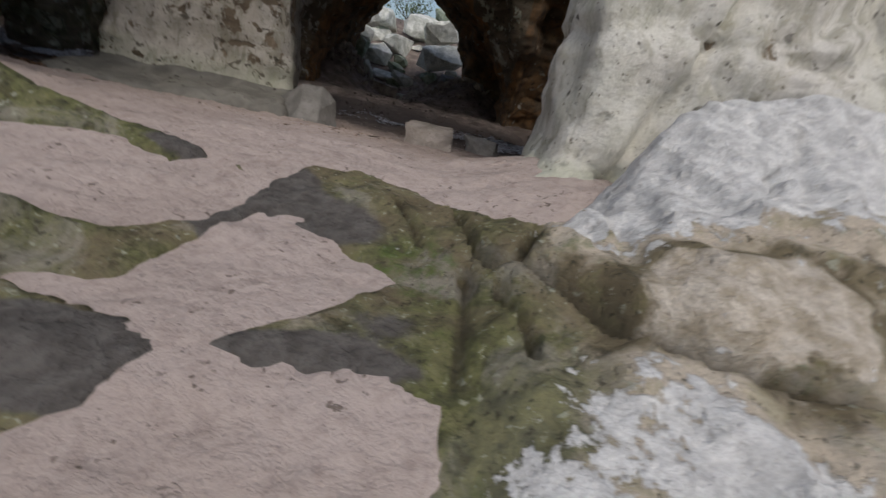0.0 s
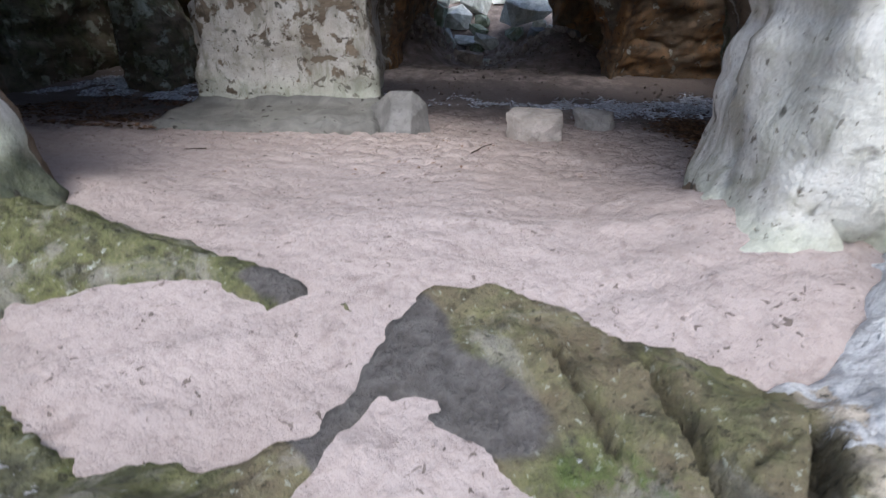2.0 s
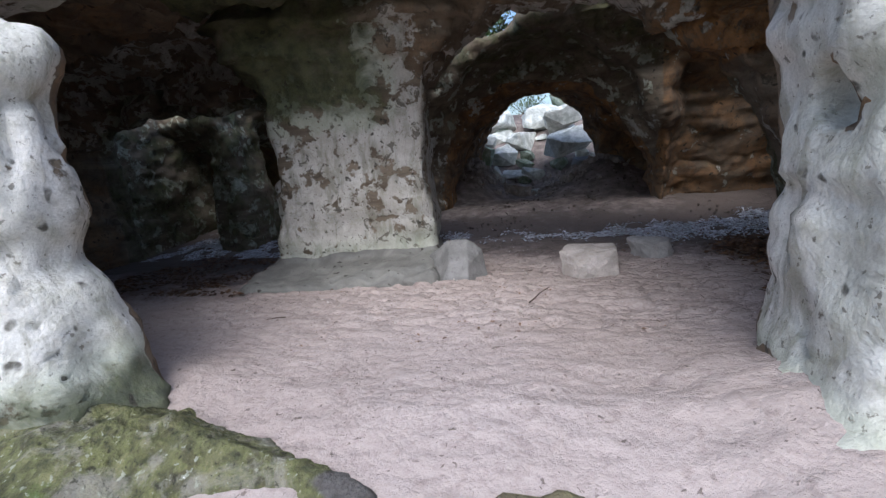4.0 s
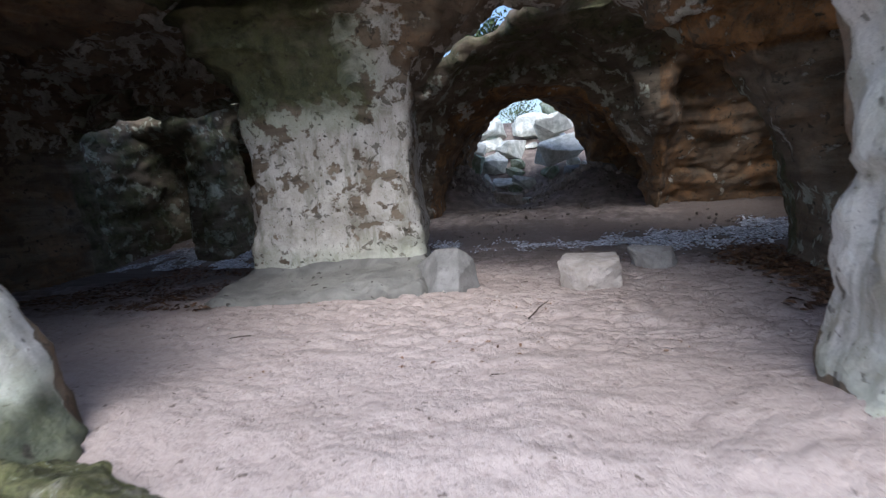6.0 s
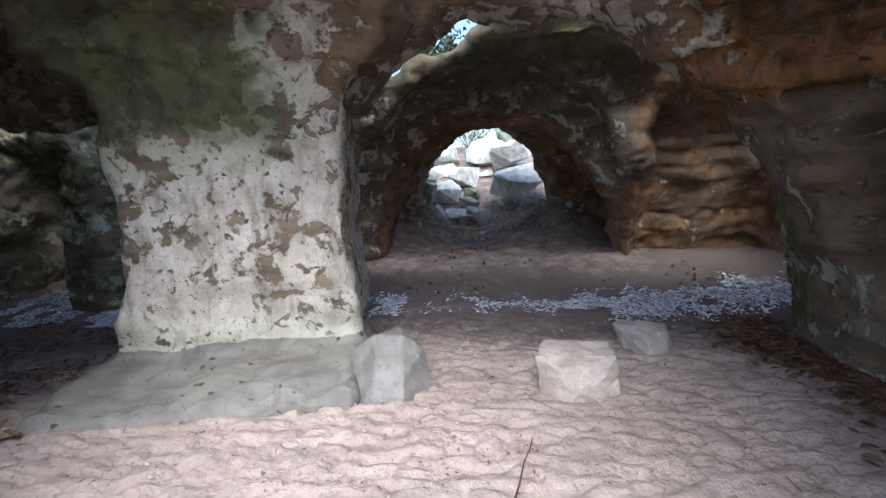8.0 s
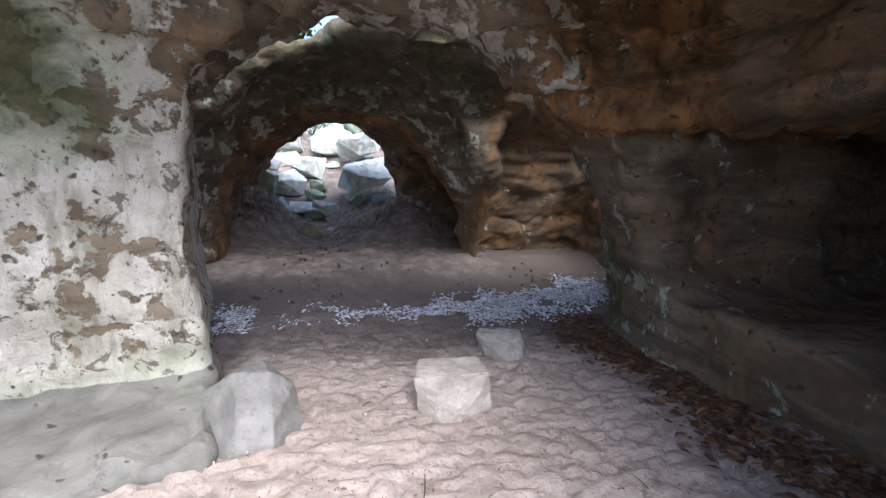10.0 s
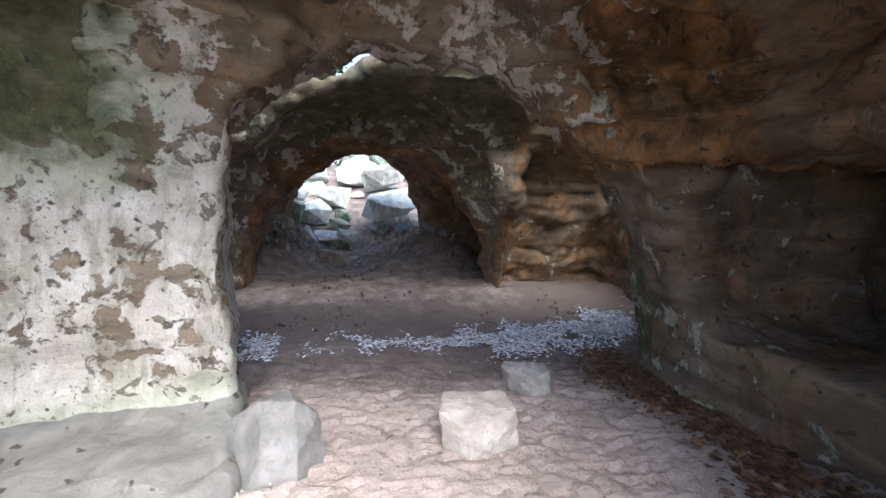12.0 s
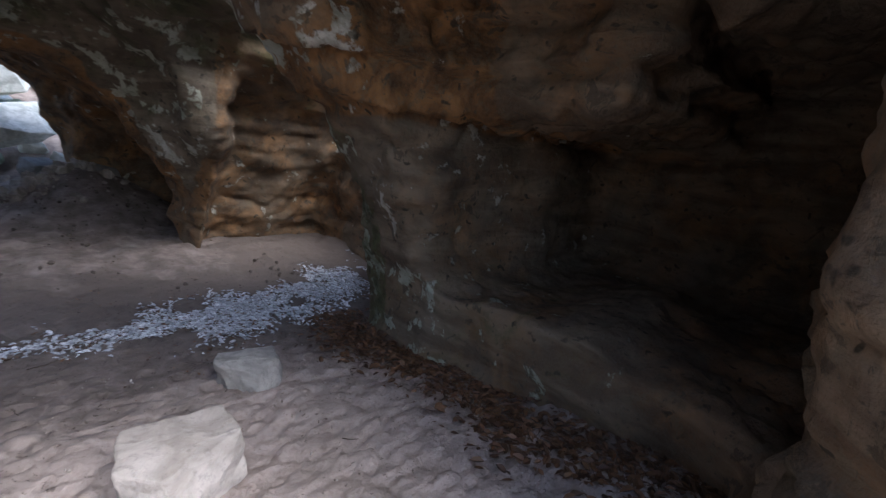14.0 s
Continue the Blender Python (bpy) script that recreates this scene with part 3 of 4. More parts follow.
    lintel = (y > 5.7) & (y < 7.3) & (z > 2.6) & ~post
    crust = np.where(lintel, 0.04 + 0.40 * smoothstep(1.6, 0.2, x), crust)
    pier = smoothstep(5.6, 6.4, y) * smoothstep(8.4, 7.8, y) * smoothstep(1.4, 1.8, x) * smoothstep(2.9, 2.3, z)
    bench = smoothstep(1.6, 1.9, x) * smoothstep(1.35, 1.15, z) * smoothstep(3.6, 4.2, y) * (y < 8)
    crust = np.where(post, crust, crust + 0.29 * pier + 0.16 * bench)
    moss = np.where(post, 0.85 * smoothstep(2.15, 2.75, z) * smoothstep(-2.15, -2.75, x) + 0.24 * smoothstep(1.3, 0.7, z), 0.10)
    moss = np.where((inner < 0.5) & (x < -0.8), 0.12 + 0.9 * smoothstep(1.25, 0.85, z), moss)
    moss = np.where((inner < 0.5) & (x >= -0.8), 0.14 + 0.45 * smoothstep(1.05, 0.8, z), moss)
    moss = np.where(post, moss, moss + 0.75 * smoothstep(6.9, 7.4, y) * pier + 0.25 * bench)
    # moss over the tunnel mouth, thickened upward to tone down that lit strip
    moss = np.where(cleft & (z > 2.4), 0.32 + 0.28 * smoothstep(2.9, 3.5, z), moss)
    # moss of the side passage, made strong to darken its overlit wall
    moss = np.where((x < -5.0) & (y > 7), 0.6, moss)
    moss = np.where((x > 1.5) & (y > 6.9) & (y < 8.2) & (z < 3.0), 0.62, moss)
    crust = np.where((x > 1.5) & (y > 6.9) & (y < 8.2) & (z < 3.0), 0.42, crust)
    over = (np.abs(u) < 1.7) & (w > -1.7) & (w < 0.9) & (z >= 3.3) & (z < 4.5)
    moss = np.where(over, 0.8 * smoothstep(-2.15, -2.75, x), moss)
    warm = np.where(inner > 0.5, 0.42, 0.05) + 0.15 * (y > 9.8)
    warm = np.where(cleft & (x < 1.2), 0.12, warm)
    warm = np.where((y > 8.2) & (x > 1.1) & (x < 3.3), 0.5, warm)
    warm = np.where(post, 0.12, warm)
    warm = np.where(lintel, 0.32 + 0.36 * smoothstep(0.0, 1.2, x), warm)
    grey = np.where(post, 1.8 * smoothstep(0.80, 0.68, z + 0.03 * wave(v, 3.0, 4)), 0.0)
    corbel = (np.abs(u) < 1.9) & (w > -1.7) & (w < 0.9) & (z > 2.75) & (z < 4.5) & (x > -2.75)
    crust = np.where(corbel, 0.36 + 0.25 * wave(v, 1.3, 95, 2), crust)
    warm = np.where(corbel, 0.36, warm)
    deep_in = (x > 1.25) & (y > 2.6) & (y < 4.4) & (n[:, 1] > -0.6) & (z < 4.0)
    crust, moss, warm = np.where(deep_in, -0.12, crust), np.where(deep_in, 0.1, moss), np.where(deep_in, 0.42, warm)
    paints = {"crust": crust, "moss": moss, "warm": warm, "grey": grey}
    mid = v[q].mean(1)
    x, y, z = mid.T
    u, w = c * (x + 3.05) + s * (y - 6.5), -s * (x + 3.05) + c * (y - 6.5)
    pil = (np.abs(u) < 1.35) & (w > -1.5) & (w < 0.9) & (z < 3.2)
    rest = ~pil

    def take(name, label, where):
        nonlocal rest
        f = rest & where
        rest = rest & ~where
        if f.any():
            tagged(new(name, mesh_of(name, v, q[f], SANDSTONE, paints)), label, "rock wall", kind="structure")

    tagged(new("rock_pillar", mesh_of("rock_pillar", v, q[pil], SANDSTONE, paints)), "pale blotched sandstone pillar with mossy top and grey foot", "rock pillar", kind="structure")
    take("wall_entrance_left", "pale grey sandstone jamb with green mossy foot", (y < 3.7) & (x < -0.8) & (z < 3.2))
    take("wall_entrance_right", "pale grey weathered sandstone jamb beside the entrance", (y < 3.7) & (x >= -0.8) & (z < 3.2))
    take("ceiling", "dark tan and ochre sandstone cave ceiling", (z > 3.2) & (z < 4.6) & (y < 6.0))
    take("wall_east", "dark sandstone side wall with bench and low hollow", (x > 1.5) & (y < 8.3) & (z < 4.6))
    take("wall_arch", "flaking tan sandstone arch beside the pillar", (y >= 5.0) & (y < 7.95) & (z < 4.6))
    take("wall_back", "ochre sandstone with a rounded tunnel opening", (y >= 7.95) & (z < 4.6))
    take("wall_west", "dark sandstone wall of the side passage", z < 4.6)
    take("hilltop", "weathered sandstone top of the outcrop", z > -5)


build_rock()


# ---- ledges in front of the cave ----
POCKET_SIDE = [(-1.80, 1.60), (-1.62, 1.72), (-1.24, 1.85), (-1.0, 1.77), (-0.84, 1.88), (-0.62, 1.74), (-0.60, 1.54), (-0.68, 1.40), (-0.88, 1.29), (-1.15, 1.22), (-1.5, 1.30), (-1.72, 1.42)]
POCKET_MAIN = [(-0.84, 1.86), (-1.28, 1.99), (-2.0, 2.12), (-6.0, 2.2), (-6.0, 4.5), (1.6, 4.5), (1.3, 2.5), (0.80, 2.05), (0.62, 1.74), (0.45, 1.67), (0.22, 1.77), (0.05, 1.85), (-0.17, 1.98), (-0.47, 1.97), (-0.62, 1.75)]
POCKET_MID = [(-0.54, 1.52), (-0.40, 1.5), (-0.2, 1.4), (0.0, 1.26), (-0.2, 1.02), (-0.37, 0.90), (-0.43, 0.86), (-0.6, 0.92), (-0.9, 1.0), (-0.69, 1.04), (-0.68, 1.16), (-0.60, 1.34)]
POCKET_NEAR = [(-0.42, 0.85), (-0.2, 0.875), (0.0, 0.865), (0.13, 0.78), (0.14, 0.5), (0.1, 0.0), (-0.2, -0.8), (-0.8, -0.8), (-0.75, 0.3), (-0.56, 0.66)]


def blob(x, y, cx, cy, rx, ry):
    return np.exp(-((x - cx) / rx) ** 2 - ((y - cy) / ry) ** 2)


JOINTS = [(0.12, 1.80, 0.29, 1.28, 0.030), (0.36, 1.27, 0.59, 1.04, 0.042), (0.59, 1.04, 0.76, 0.92, 0.045), (0.76, 0.92, 1.25, 0.84, 0.04), (0.21, 1.30, 0.20, 0.90, 0.022),
          (0.36, 1.27, 0.45, 1.50, 0.028), (0.29, 1.28, 0.36, 1.27, 0.026), (0.30, 1.20, 0.36, 0.95, 0.022), (-0.10, 1.72, 0.06, 1.45, 0.018)]


def joint_mask(x, y):
    """One along the joints that split the ledge, nought away from them."""
    p = np.stack([x, y, 0 * x], 1)
    wobble = np.stack([wave(p, 5.0, 61, 2), wave(p, 5.0, 63, 2)]) * 0.022
    out = np.zeros(len(x))
    for ax, ay, bx, by, width in JOINTS:
        ex, ey, px, py = bx - ax, by - ay, x + wobble[0] - ax, y + wobble[1] - ay
        t = np.clip((px * ex + py * ey) / (ex * ex + ey * ey), 0, 1)
        out = np.maximum(out, smoothstep(width, width * 0.2, np.hypot(px - ex * t, py - ey * t)))
    return out


def ledge_height(x, y):
    p = np.stack([x, y, 0 * x], 1)
    jag = 0.022 * wave(p, 7.0, 41, 3) + 0.014 * wave(p, 21.0, 43, 2)
    d = np.minimum.reduce([inside_outline(x, y, o) for o in (POCKET_SIDE, POCKET_MAIN, POCKET_MID, POCKET_NEAR)]) + jag * (1 - blob(x, y, -0.05, 0.98, 0.3, 0.13)) + 0.008 + 0.03 * blob(x, y, -0.05, 0.98, 0.25, 0.1) + 0.06 * blob(x, y, 0.14, 1.0, 0.13, 0.1)
    rise = 0.055 * smoothstep(-0.01, 0.03, d) + 0.06 * smoothstep(0.02, 0.35, d) - 0.12 * smoothstep(0.0, -0.05, d)
    right = 0.09 * smoothstep(-0.05, 0.40, x) * smoothstep(0.95, 1.3, y) + 0.08 * smoothstep(0.1, 0.6, x)
    right = right + 0.26 * smoothstep(0.55, 1.3, x) * smoothstep(0.9, 1.5, y)
    right = right * smoothstep(2.6, 1.9, y)
    left = smoothstep(-0.9, -1.9, x) * 0.11 * smoothstep(0.5, 1.2, y) + 0.12 * blob(x, y, -1.0, 1.08, 0.25, 0.16)
    z = sand_height(x, y) + rise + (right + left) * smoothstep(0.0, 0.22, d)
    z += (0.035 * wave(p, 2.2, 51, 3) + 0.022 * wave(p, 6.0, 57, 3)) * smoothstep(0.02, 0.3, d)
    z -= 0.04 * smoothstep(0.07, 0.0, np.abs(wave(p * [1, 1.3, 1], 1.9, 91, 2))) * smoothstep(0.14, 0.3, d)
    # knobs and runnels
    z += 0.045 * (0.5 - np.abs(wave(p * [1, 0.8, 1], 4.2, 81, 3, 0.55))) * smoothstep(0.04, 0.25, d)
    # beds weathered out of the bank
    turn = (z * 9.0 + 0.8 * wave(p, 1.5, 71, 2)) % 1.0
    z += 0.04 * (smoothstep(0.0, 0.25, turn) - turn) * smoothstep(0.3, 0.7, x) * smoothstep(0.0, 0.2, d)
    # a smooth swollen block above the long joint
    z += 0.10 * blob(x, y, 0.93, 1.10, 0.30, 0.17)
    z -= 0.085 * joint_mask(x, y) * smoothstep(0.03, 0.12, d)
    z = np.maximum(z, sand_height(x, y) + 0.065 * smoothstep(0.02, 0.05, d) - 0.2 * smoothstep(0.02, 0.0, d))
    return z, d


def build_ledges():
    xs, ys = np.arange(-3.6, 3.4, 0.017), np.arange(-2.5, 3.0, 0.017)
    x, y = [a.ravel() for a in np.meshgrid(xs, ys, indexing="ij")]
    z, d = ledge_height(x, y)
    # the stone sinks under the soil at its outer limits
    z -= 0.9 * smoothstep(-3.0, -3.6, x) + 0.9 * smoothstep(2.7, 3.4, x) + 0.9 * smoothstep(-1.8, -2.5, y) + 0.9 * smoothstep(2.75, 3.0, y)
    p = np.stack([x, y, z], 1)
    grey = 1.1 * (blob(x, y, -0.52, 1.66, 0.16, 0.28) + blob(x, y, -0.95, 1.87, 0.22, 0.09) + blob(x, y, -0.62, 1.42, 0.14, 0.10) + blob(x, y, -0.3, 1.5, 0.25, 0.12)
                  + blob(x, y, -0.62, 0.80, 0.2, 0.09) + 0.5 * blob(x, y, 0.0, 1.05, 0.14, 0.08) + blob(x, y, -0.12, 0.89, 0.25, 0.07) + blob(x, y, -0.74, 0.78, 0.24, 0.13))
    moss = 0.50 + 0.5 * blob(x, y, 0.32, 0.78, 0.28, 0.18) - 0.55 * smoothstep(0.34, 0.68, x) + 0.35 * smoothstep(-0.7, -1.2, x)
    crust = -0.32 + 0.27 * smoothstep(0.1, 0.5, x) + 0.85 * smoothstep(0.34, 0.62, x) * smoothstep(1.15, 1.5, y) + 0.5 * smoothstep(0.1, 0.45, x) * smoothstep(1.6, 1.9, y) + 0.72 * smoothstep(1.0, 0.7, y) * smoothstep(0.1, 0.35, x) * smoothstep(1.0, 0.7, x) + 0.26 * smoothstep(0.40, 0.7, x) + 0.3 * smoothstep(0.85, 0.70, y) * smoothstep(0.6, 0.9, x) - 0.45 * blob(x, y, 0.92, 1.08, 0.30, 0.15) + 0.8 * smoothstep(-0.95, -1.35, x) * smoothstep(1.4, 1.1, y)
    # the joints are darkened in colour too, for earth and for their depth's shade
    me = mesh_of("rock_ledge", p, grid_quads(len(xs), len(ys)), LEDGE, {"grey": grey, "moss": moss, "crust": crust, "tan": 1.3 * blob(x, y, 0.92, 1.06, 0.32, 0.15), "soil": joint_mask(x, y)})
    tagged(new("rock_ledge", me), "mossy grey sandstone ledges breaking through the sand", "rock", kind="structure")


build_ledges()


# ---- loose stones ----
def stone(name, label, corners, where, material, seed, bevel=0.03, rough=0.012, cuts=3):
    """A broken block: the hull of its corners, its edges worn, its faces a little uneven."""
    bm = bmesh.new()
    for co in corners:
        bm.verts.new(co)
    hull = bmesh.ops.convex_hull(bm, input=bm.verts)
    bmesh.ops.delete(bm, geom=list({g for g in hull["geom_interior"] + hull["geom_unused"] if isinstance(g, bmesh.types.BMVert)}), context="VERTS")
    bmesh.ops.dissolve_limit(bm, angle_limit=radians(8), verts=bm.verts, edges=bm.edges)
    bmesh.ops.bevel(bm, geom=bm.edges[:], offset=bevel, segments=2, profile=0.6, affect="EDGES")
    bmesh.ops.triangulate(bm, faces=bm.faces)
    for _ in range(cuts):
        long = [e for e in bm.edges if e.calc_length() > bevel * 1.4]
        if long:
            bmesh.ops.subdivide_edges(bm, edges=long, cuts=1)
            bmesh.ops.triangulate(bm, faces=bm.faces)
    bm.normal_update()
    size = max(v.co.length for v in bm.verts)
    for v in bm.verts:
        q = v.co / size * 2.0 + Vector((seed * 7.1, seed * 3.3, 0))
        v.co += v.normal * rough * (noise.noise(q * 2.0) * 1.4 + noise.noise(q * 6.0) * 0.6)
    me = bpy.data.meshes.new(name)
    bm.to_mesh(me)
    bm.free()
    for f in me.polygons:
        f.use_smooth = False
    me.materials.append(material)
    ob = new(name, me)
    ob.matrix_world = where
    return tagged(ob, label, "stone", group="stones on the cave floor")


def gz(x, y):
    return float(ground_height(np.array([x]), np.array([y]))[0])


stone("stone_block", "pale squarish sandstone block lying on the sand",
      [(-0.27, -0.10, -0.06), (-0.10, -0.28, -0.06), (0.29, -0.12, -0.06), (0.27, 0.22, -0.06), (-0.24, 0.22, -0.06),
       (-0.30, -0.04, 0.29), (-0.13, -0.19, 0.25), (0.28, -0.06, 0.31), (0.26, 0.22, 0.31), (-0.22, 0.26, 0.31), (-0.02, -0.27, 0.08), (0.30, 0.0, 0.12)],
      pose(-0.16, 5.72, gz(-0.16, 5.72)) @ Matrix.Diagonal((1.04, 1.04, 0.89, 1)), BLOCK, 1, 0.012, 0.013)
stone("stone_block", "grey wedge-shaped stone lying on the sand",
      [(-0.16, 0.0, -0.05), (0.02, -0.20, -0.05), (0.20, -0.12, -0.05), (0.25, 0.15, -0.05), (-0.2, 0.18, -0.05),
       (-0.27, 0.06, 0.21), (-0.20, 0.20, 0.22), (0.20, -0.02, 0.17), (0.25, 0.18, 0.18), (-0.02, -0.15, 0.13), (0.28, 0.05, 0.02)],
      pose(0.58, 6.62, gz(0.58, 6.62)), PALEGREY, 2, 0.012)
stone("stone_block", "grey angular boulder leaning against the pillar foot",
      [(-0.33, 0.0, -0.05), (-0.10, -0.34, -0.05), (0.20, -0.30, -0.05), (0.33, 0.0, -0.05), (0.1, 0.3, -0.05), (-0.3, 0.25, -0.05),
       (-0.31, 0.10, 0.20), (-0.08, 0.02, 0.37), (0.14, -0.02, 0.38), (0.27, 0.04, 0.27), (0.0, -0.24, 0.20), (0.19, -0.25, 0.16), (0.05, 0.25, 0.34)],
      pose(-1.68, 5.62, gz(-1.68, 5.62), 0, 0, 0) @ Matrix.Diagonal((1.18, 1.18, 1.2, 1)), GREYBLOCK, 3, 0.012, 0.007)


def chunk(name, label, where, size, material, seed, bevel=0.06):
    """A boulder from a seeded scatter of corners, flattened faces and worn edges."""
    r = random.Random(seed)
    pts = []
    for i in range(15):
        v = Vector((r.uniform(-1, 1), r.uniform(-1, 1), r.uniform(-1, 1)))
        v = v / max(abs(v.x), abs(v.y), abs(v.z)) * r.uniform(0.75, 1.0)
        pts.append((v.x * size[0], v.y * size[1], v.z * size[2]))
    return stone(name, label, pts, where, material, seed, bevel * min(size), 0.05 * min(size), 2)


# boulders outside the far opening
FAR = [
    # x, y, z, half sizes, turn, material
    ((-0.55, 14.6, 1.98), (0.85, 0.55, 0.36), (6, -12, 12), FARSTONE, "large pale greenish slab tilted outside the opening"),
    ((-0.75, 15.7, 2.72), (0.75, 0.6, 0.32), (0, -14, -10), FARSTONE, "pale rounded boulder resting above a tilted slab"),
    ((-3.05, 14.3, 1.72), (0.26, 0.35, 0.36), (0, 22, 10), MOSSSTONE, "pale green squarish stone at the opening's edge"),
    ((-2.62, 14.9, 1.75), (0.48, 0.5, 0.36), (10, 0, 40), FARSTONE, "grey boulder among the rubble outside"),
    ((-3.15, 15.0, 2.25), (0.42, 0.5, 0.22), (0, 15, 0), FARSTONE, "white boulder with a dark underside"),
    ((-2.05, 14.2, 1.12), (0.55, 0.35, 0.15), (8, 4, 0), FARSTONE, "flat pale slab bridging the rubble"),
    ((-1.95, 13.0, 0.66), (0.40, 0.3, 0.32), (0, 5, 25), RUBBLE, "brown angular block on the earth floor"),
    ((-1.52, 13.25, 0.62), (0.18, 0.15, 0.14), (0, 0, 30), FARSTONE, "small pale stone beside a brown block"),
    ((-1.35, 12.8, 0.56), (0.16, 0.12, 0.10), (0, 10, 70), FARSTONE, "small pale flat stone on the earth"),
    ((-2.6, 13.5, 1.15), (0.20, 0.22, 0.34), (0, -20, 10), FARSTONE, "upright pale stone leaning in the rubble"),
    ((-2.1, 15.9, 2.1), (0.6, 0.5, 0.35), (0, 6, 50), FARSTONE, "pale sunlit boulder on the slope outside"),
    ((-1.5, 16.9, 2.9), (0.8, 0.6, 0.45), (0, -8, 20), FARSTONE, "pale sunlit boulder on the slope outside"),
    ((-2.9, 16.8, 2.9), (0.7, 0.6, 0.5), (0, 8, 70), FARSTONE, "pale sunlit boulder on the slope outside"),
    ((-0.3, 17.4, 3.4), (0.9, 0.7, 0.5), (0, 0, 35), MOSSSTONE, "mossy boulder high on the slope outside"),
    ((0.55, 13.1, 1.25), (0.40, 0.35, 0.25), (0, 12, 15), GREYBLOCK, "grey stone half sunk in the earth bank"),
    ((-0.2, 13.4, 1.30), (0.30, 0.3, 0.2), (0, -10, 60), GREYBLOCK, "grey stone half sunk in the earth bank"),
]
for i, (p, size, turn, material, label) in enumerate(FAR):
    tagged(chunk("boulder", label, pose(*p, *turn), size, material, 20 + i), group="boulders outside the far opening")

rr = random.Random(5)
for i in range(26):
    x, y = rr.uniform(-3.4, 0.9), rr.uniform(13.5, 17.5)
    k = rr.uniform(0.16, 0.42)
    z = float(sand_height(np.array([x]), np.array([y]))[0]) + 0.3 * k
    tagged(chunk("boulder", "pale angular stone in the rubble slope outside", pose(x, y, z, rr.uniform(-20, 20), rr.uniform(-20, 20), rr.uniform(0, 360)), (k, k * rr.uniform(0.6, 0.9), k * rr.uniform(0.45, 0.7)), rr.choice((FARSTONE, FARSTONE, MOSSSTONE)), 60 + i), group="boulders outside the far opening")


# ---- litter ----
def leaves(name, label, spots, material, seed, size=(0.02, 0.05)):
    """Curled fallen leaves lying on the ground, each of four facets."""
    r = random.Random(seed)
    verts, faces = [], []
    for x, y, z in spots:
        s = r.uniform(*size)
        m = pose(x, y, z + 0.006, r.uniform(-25, 25), r.uniform(-25, 25), r.uniform(0, 360))
        k, curl = len(verts), r.uniform(0.1, 0.4)
        shape = ((-1, 0, 0), (-0.3, -0.5, curl), (0.4, -0.42, curl), (1, 0, curl * 0.4), (0.4, 0.42, curl), (-0.3, 0.5, curl), (0, 0, 0))
        verts += [tuple(m @ (Vector(c) * s)) for c in shape]
        faces += [(k, k + 1, k + 6), (k + 1, k + 2, k + 6), (k + 2, k + 3, k + 6), (k + 3, k + 4, k + 6), (k + 4, k + 5, k + 6), (k + 5, k, k + 6)]
    me = bpy.data.meshes.new(name)
    me.from_pydata(verts, [], faces)
    me.materials.append(material)
    return tagged(new(name, me), label, "leaves", kind="stuff")


def scatter(n, seed, weight, lo, hi):
    r = np.random.RandomState(seed)
    x, y = r.uniform(lo[0], hi[0], n), r.uniform(lo[1], hi[1], n)
    keep = r.uniform(0, 1, n) < weight(x, y)
    x, y = x[keep], y[keep]
    return list(zip(x, y, sand_height(x, y)))


def wall_foot(x, y):
    return 0.9 * np.exp(-((x - 1.85 + 0.12 * np.sin(3 * y)) / 0.28) ** 2)


def clumps(x, y, scale, seed):
    return np.clip(0.55 + 1.3 * wave(np.stack([x, y, 0 * x], 1), scale, seed, 2), 0, 1)


def cleft_band(x, y):
    line = 8.02 + 0.25 * smoothstep(1.2, 2.8, x) * 2
    return clumps(x, y, 3.0, 141) * np.minimum(1, 1.5 * np.exp(-((y - line + 0.35 * smoothstep(-5.0, -6.0, x)) / (0.22 + 0.12 * smoothstep(-0.3, 1.0, x) + 0.6 * smoothstep(-5.0, -6.0, x))) ** 2) * (0.15 + 0.85 * smoothstep(-0.6, 0.8, x) + 0.75 * smoothstep(-1.9, -2.4, x)))


leaves("leaf_litter", "brown fallen leaves along the foot of the wall", scatter(9000, 3, wall_foot, (1.0, 3.6), (2.5, 7.6)), LEAF, 4, (0.018, 0.05))
leaves("leaf_litter", "brown leaves strewn over dark soil in the side passage", scatter(9000, 31, lambda x, y: 0.5 * clumps(x, y, 1.6, 143), (-7.5, 4.4), (-3.9, 7.6)), LEAF, 32, (0.015, 0.045))
# the whiteness of this litter is painted sky reflection
leaves("leaf_litter", "wet glossy leaf litter under the open cleft, sky glare painted white", scatter(120000, 5, cleft_band, (-9.0, 7.2), (3.3, 9.6)), GLARELEAF, 6, (0.014, 0.042))
leaves("leaf_litter", "dark sodden leaves mixed into the wet litter with painted glare", scatter(25000, 25, cleft_band, (-9.0, 7.2), (3.3, 9.6)), LEAF, 26, (0.012, 0.036))
leaves("leaf_litter", "scattered dark leaf crumbs on the sand", scatter(9000, 7, lambda x, y: np.clip(0.15 + 0.9 * wave(np.stack([x, y, 0 * x], 1), 1.1, 77, 2), 0, 1), (-5.5, 2.0), (2.0, 10.5)), LEAF, 8, (0.006, 0.02))


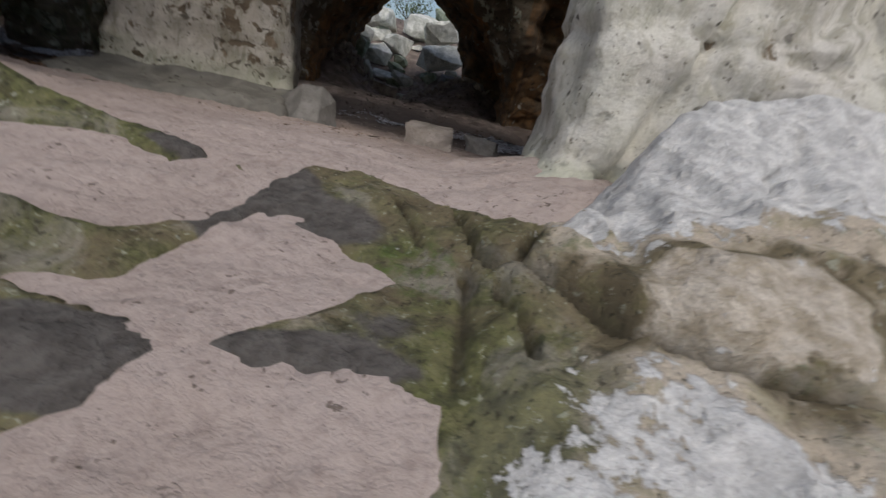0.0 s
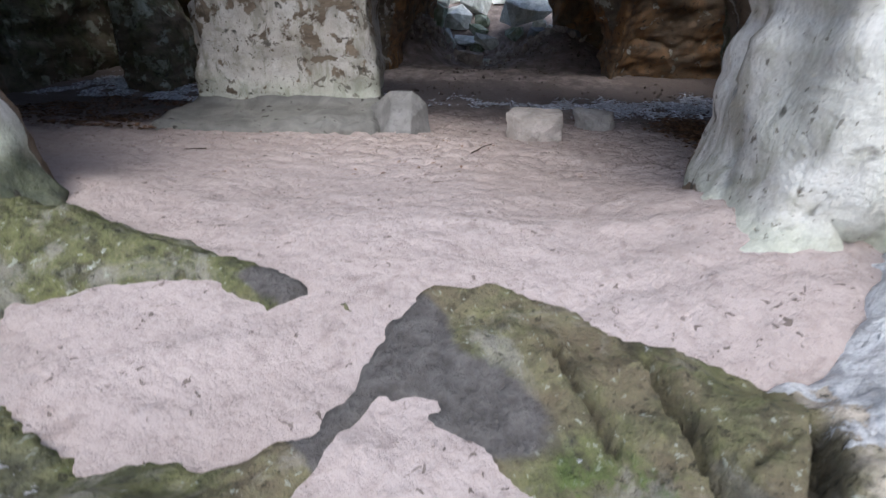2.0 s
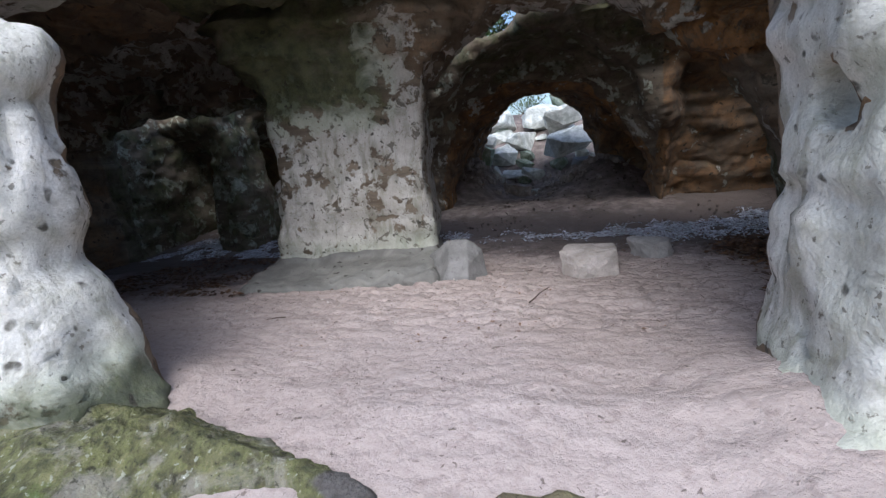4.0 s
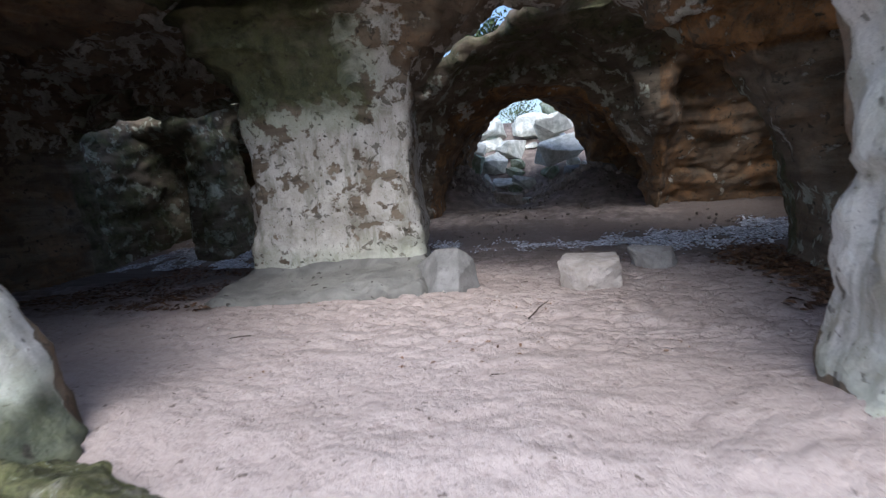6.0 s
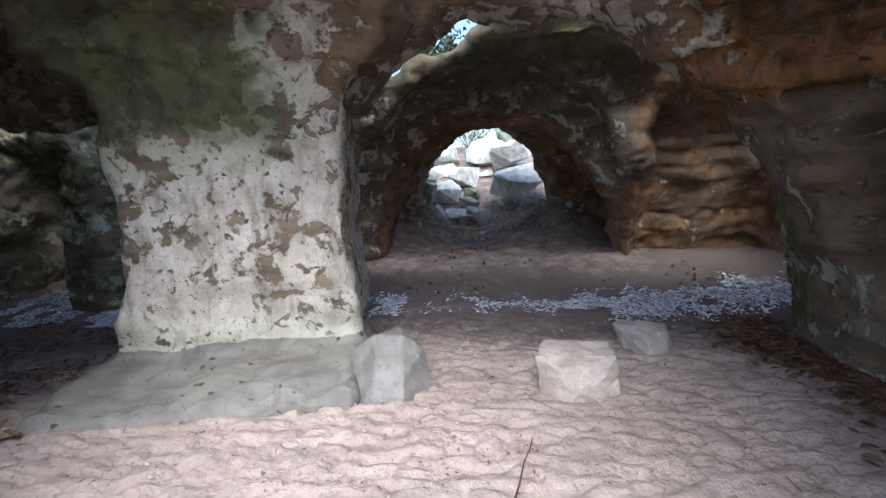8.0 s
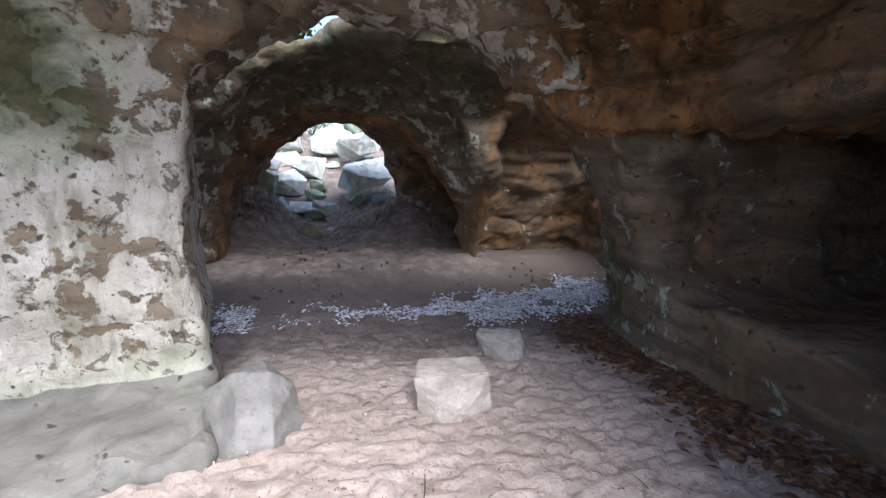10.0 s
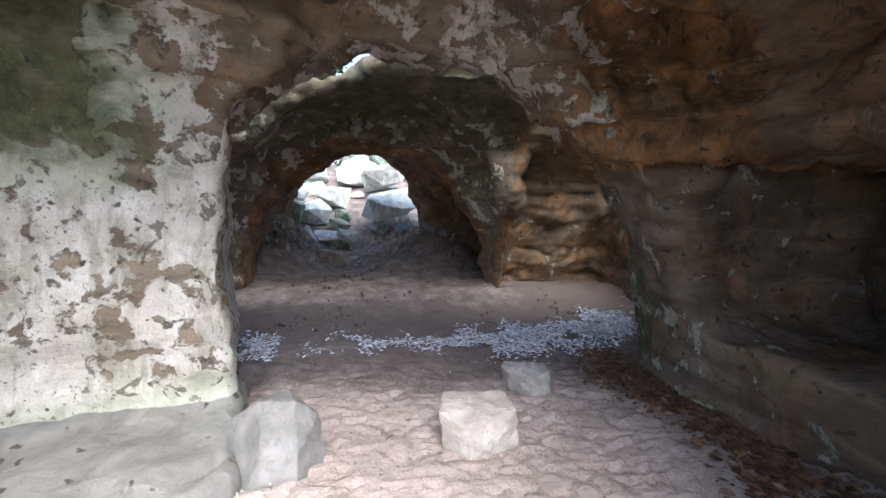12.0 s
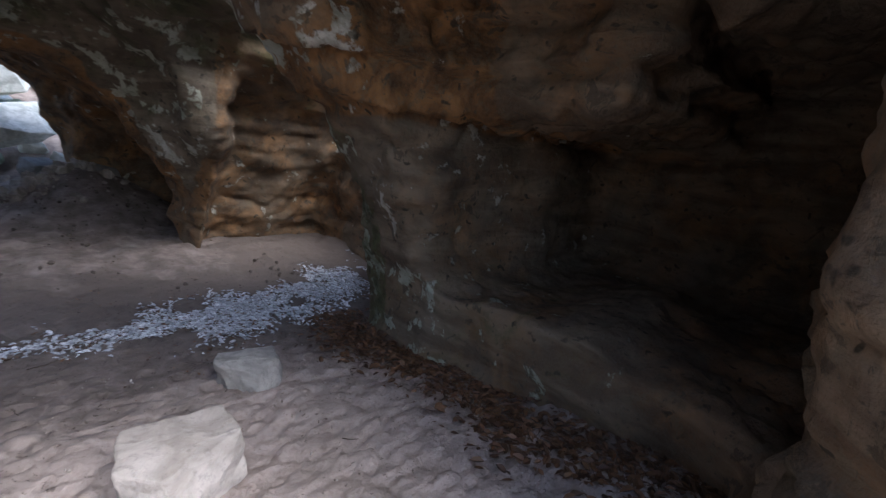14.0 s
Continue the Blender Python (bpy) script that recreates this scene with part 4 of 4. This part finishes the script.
def pebbles(name, label, spots, material, seed, size):
    r = random.Random(seed)
    bm = bmesh.new()
    bmesh.ops.create_icosphere(bm, subdivisions=1, radius=1)
    base = [v.co.copy() for v in bm.verts]
    tris = [tuple(v.index for v in f.verts) for f in bm.faces]
    bm.free()
    verts, faces = [], []
    for x, y, z in spots:
        s = size[0] + (size[1] - size[0]) * r.random() ** 3
        m = pose(x, y, z + 0.2 * s, r.uniform(0, 90), r.uniform(0, 90), r.uniform(0, 360)) @ Matrix.Diagonal((s, s * r.uniform(0.5, 1), s * r.uniform(0.4, 0.9), 1))
        k = len(verts)
        verts += [tuple(m @ (c * r.uniform(0.8, 1.1))) for c in base]
        faces += [(k + a, k + b, k + c) for a, b, c in tris]
    me = bpy.data.meshes.new(name)
    me.from_pydata(verts, [], faces)
    me.materials.append(material)
    return tagged(new(name, me), label, "pebbles", kind="stuff")


pebbles("pebbles", "small sandstone crumbs lying on the sand", scatter(1100, 11, lambda x, y: 0.5 + 0 * x, (-3.5, 1.2), (1.9, 8.0)), BLOCK, 12, (0.004, 0.016))
pebbles("rubble", "grey rubble and earth clods at the far opening", scatter(7000, 13, lambda x, y: np.clip(blob(x, y, -3.0, 12.95, 0.5, 0.7) + blob(x, y, -0.3, 13.15, 0.75, 0.55) + 0.3 * blob(x, y, -1.8, 13.6, 0.8, 0.6), 0, 1), (-5.0, 11.8), (1.8, 15.0)), RUBBLE, 14, (0.025, 0.15))

pebbles("earth_clods", "dark earth clods strewn over the tunnel floor", scatter(2200, 15, lambda x, y: np.clip(0.35 + 0.9 * wave(np.stack([x, y, 0 * x], 1), 1.4, 79, 2), 0, 1), (-3.6, 8.4), (2.2, 12.6)), EARTH, 16, (0.006, 0.045))


def twig(label, points, thick):
    cu = bpy.data.curves.new("twig", "CURVE")
    cu.dimensions, cu.bevel_depth, cu.bevel_resolution = "3D", thick, 2
    sp = cu.splines.new("POLY")
    sp.points.add(len(points) - 1)
    for i, (p, (x, y)) in enumerate(zip(sp.points, points)):
        p.co = (x, y, float(sand_height(np.array([x]), np.array([y]))[0]) + thick * 1.2, 1)
        p.radius = 1.0 - 0.6 * i / len(points)
    ob = new("twig_curve", cu)
    me = bpy.data.meshes.new_from_object(ob)
    bpy.data.objects.remove(ob)
    me.materials.append(BARK)
    return tagged(new("twig", me), label, "twig", group="twigs on the sand")


twig("thin dry twig lying on the sand", [(-0.64, 4.13), (-0.61, 4.3), (-0.585, 4.5), (-0.55, 4.65), (-0.53, 4.79)], 0.006)
rr = random.Random(77)
for _ in range(22):
    x, y, a, d = rr.uniform(-3, 1.6), rr.uniform(2.4, 8.6), rr.uniform(0, 6.28), rr.uniform(0.04, 0.12)
    twig("short dark broken twig lying on the sand", [(x, y), (x + d * math.cos(a), y + d * math.sin(a)), (x + 2 * d * math.cos(a + 0.2), y + 2 * d * math.sin(a + 0.2))], rr.uniform(0.003, 0.006))


def shrub(label, where, size, seed, count):
    """A low bush: forked stems and many small leaves."""
    r = random.Random(seed)
    base = tagged(new("shrub"), label, "shrub")
    base.location = where
    verts, faces, tips = [], [], []
    stems = bmesh.new()
    for i in range(12):
        a, lean = r.uniform(0, 6.28), r.uniform(0.2, 1.0)
        end = Vector((math.cos(a) * lean * size, math.sin(a) * lean * size, size * r.uniform(0.5, 1.0)))
        m = (end.to_track_quat("Z", "Y").to_matrix().to_4x4()) @ Matrix.Translation((0, 0, end.length / 2))
        bmesh.ops.create_cone(stems, segments=5, radius1=0.012, radius2=0.004, depth=end.length, matrix=m)
        tips += [end * r.uniform(0.4, 1.0) for _ in range(count // 12)]
    me = bpy.data.meshes.new("stems")
    stems.to_mesh(me)
    stems.free()
    me.materials.append(BARK)
    new("stems", me).parent = base
    for t in tips:
        c = t + Vector((r.gauss(0, 1), r.gauss(0, 1), r.gauss(0, 1))) * size * 0.16
        m = Matrix.Translation(c) @ pose(0, 0, 0, r.uniform(-60, 60), r.uniform(-60, 60), r.uniform(0, 360))
        s, k = r.uniform(0.03, 0.06), len(verts)
        verts += [tuple(m @ (Vector(q) * s)) for q in ((-1, 0, 0), (0, -0.45, 0.15), (1, 0, 0), (0, 0.45, 0.15))]
        faces += [(k, k + 1, k + 2), (k, k + 2, k + 3)]
    me = bpy.data.meshes.new("foliage")
    me.from_pydata(verts, [], faces)
    me.materials.append(FOLIAGE)
    new("foliage", me).parent = base


for i, (p, size) in enumerate((((-1.7, 9.6, 3.85), 0.55), ((-2.6, 9.7, 3.45), 0.5), ((-6.4, 9.6, 3.4), 0.6), ((-7.6, 9.5, 3.4), 0.6), ((-2.2, 18.0, 3.1), 0.9), ((-0.6, 18.6, 3.2), 1.0), ((-3.6, 17.6, 3.0), 0.8))):
    shrub("leafy green bush rooted on top of the rock", p, size, 100 + i, 700)
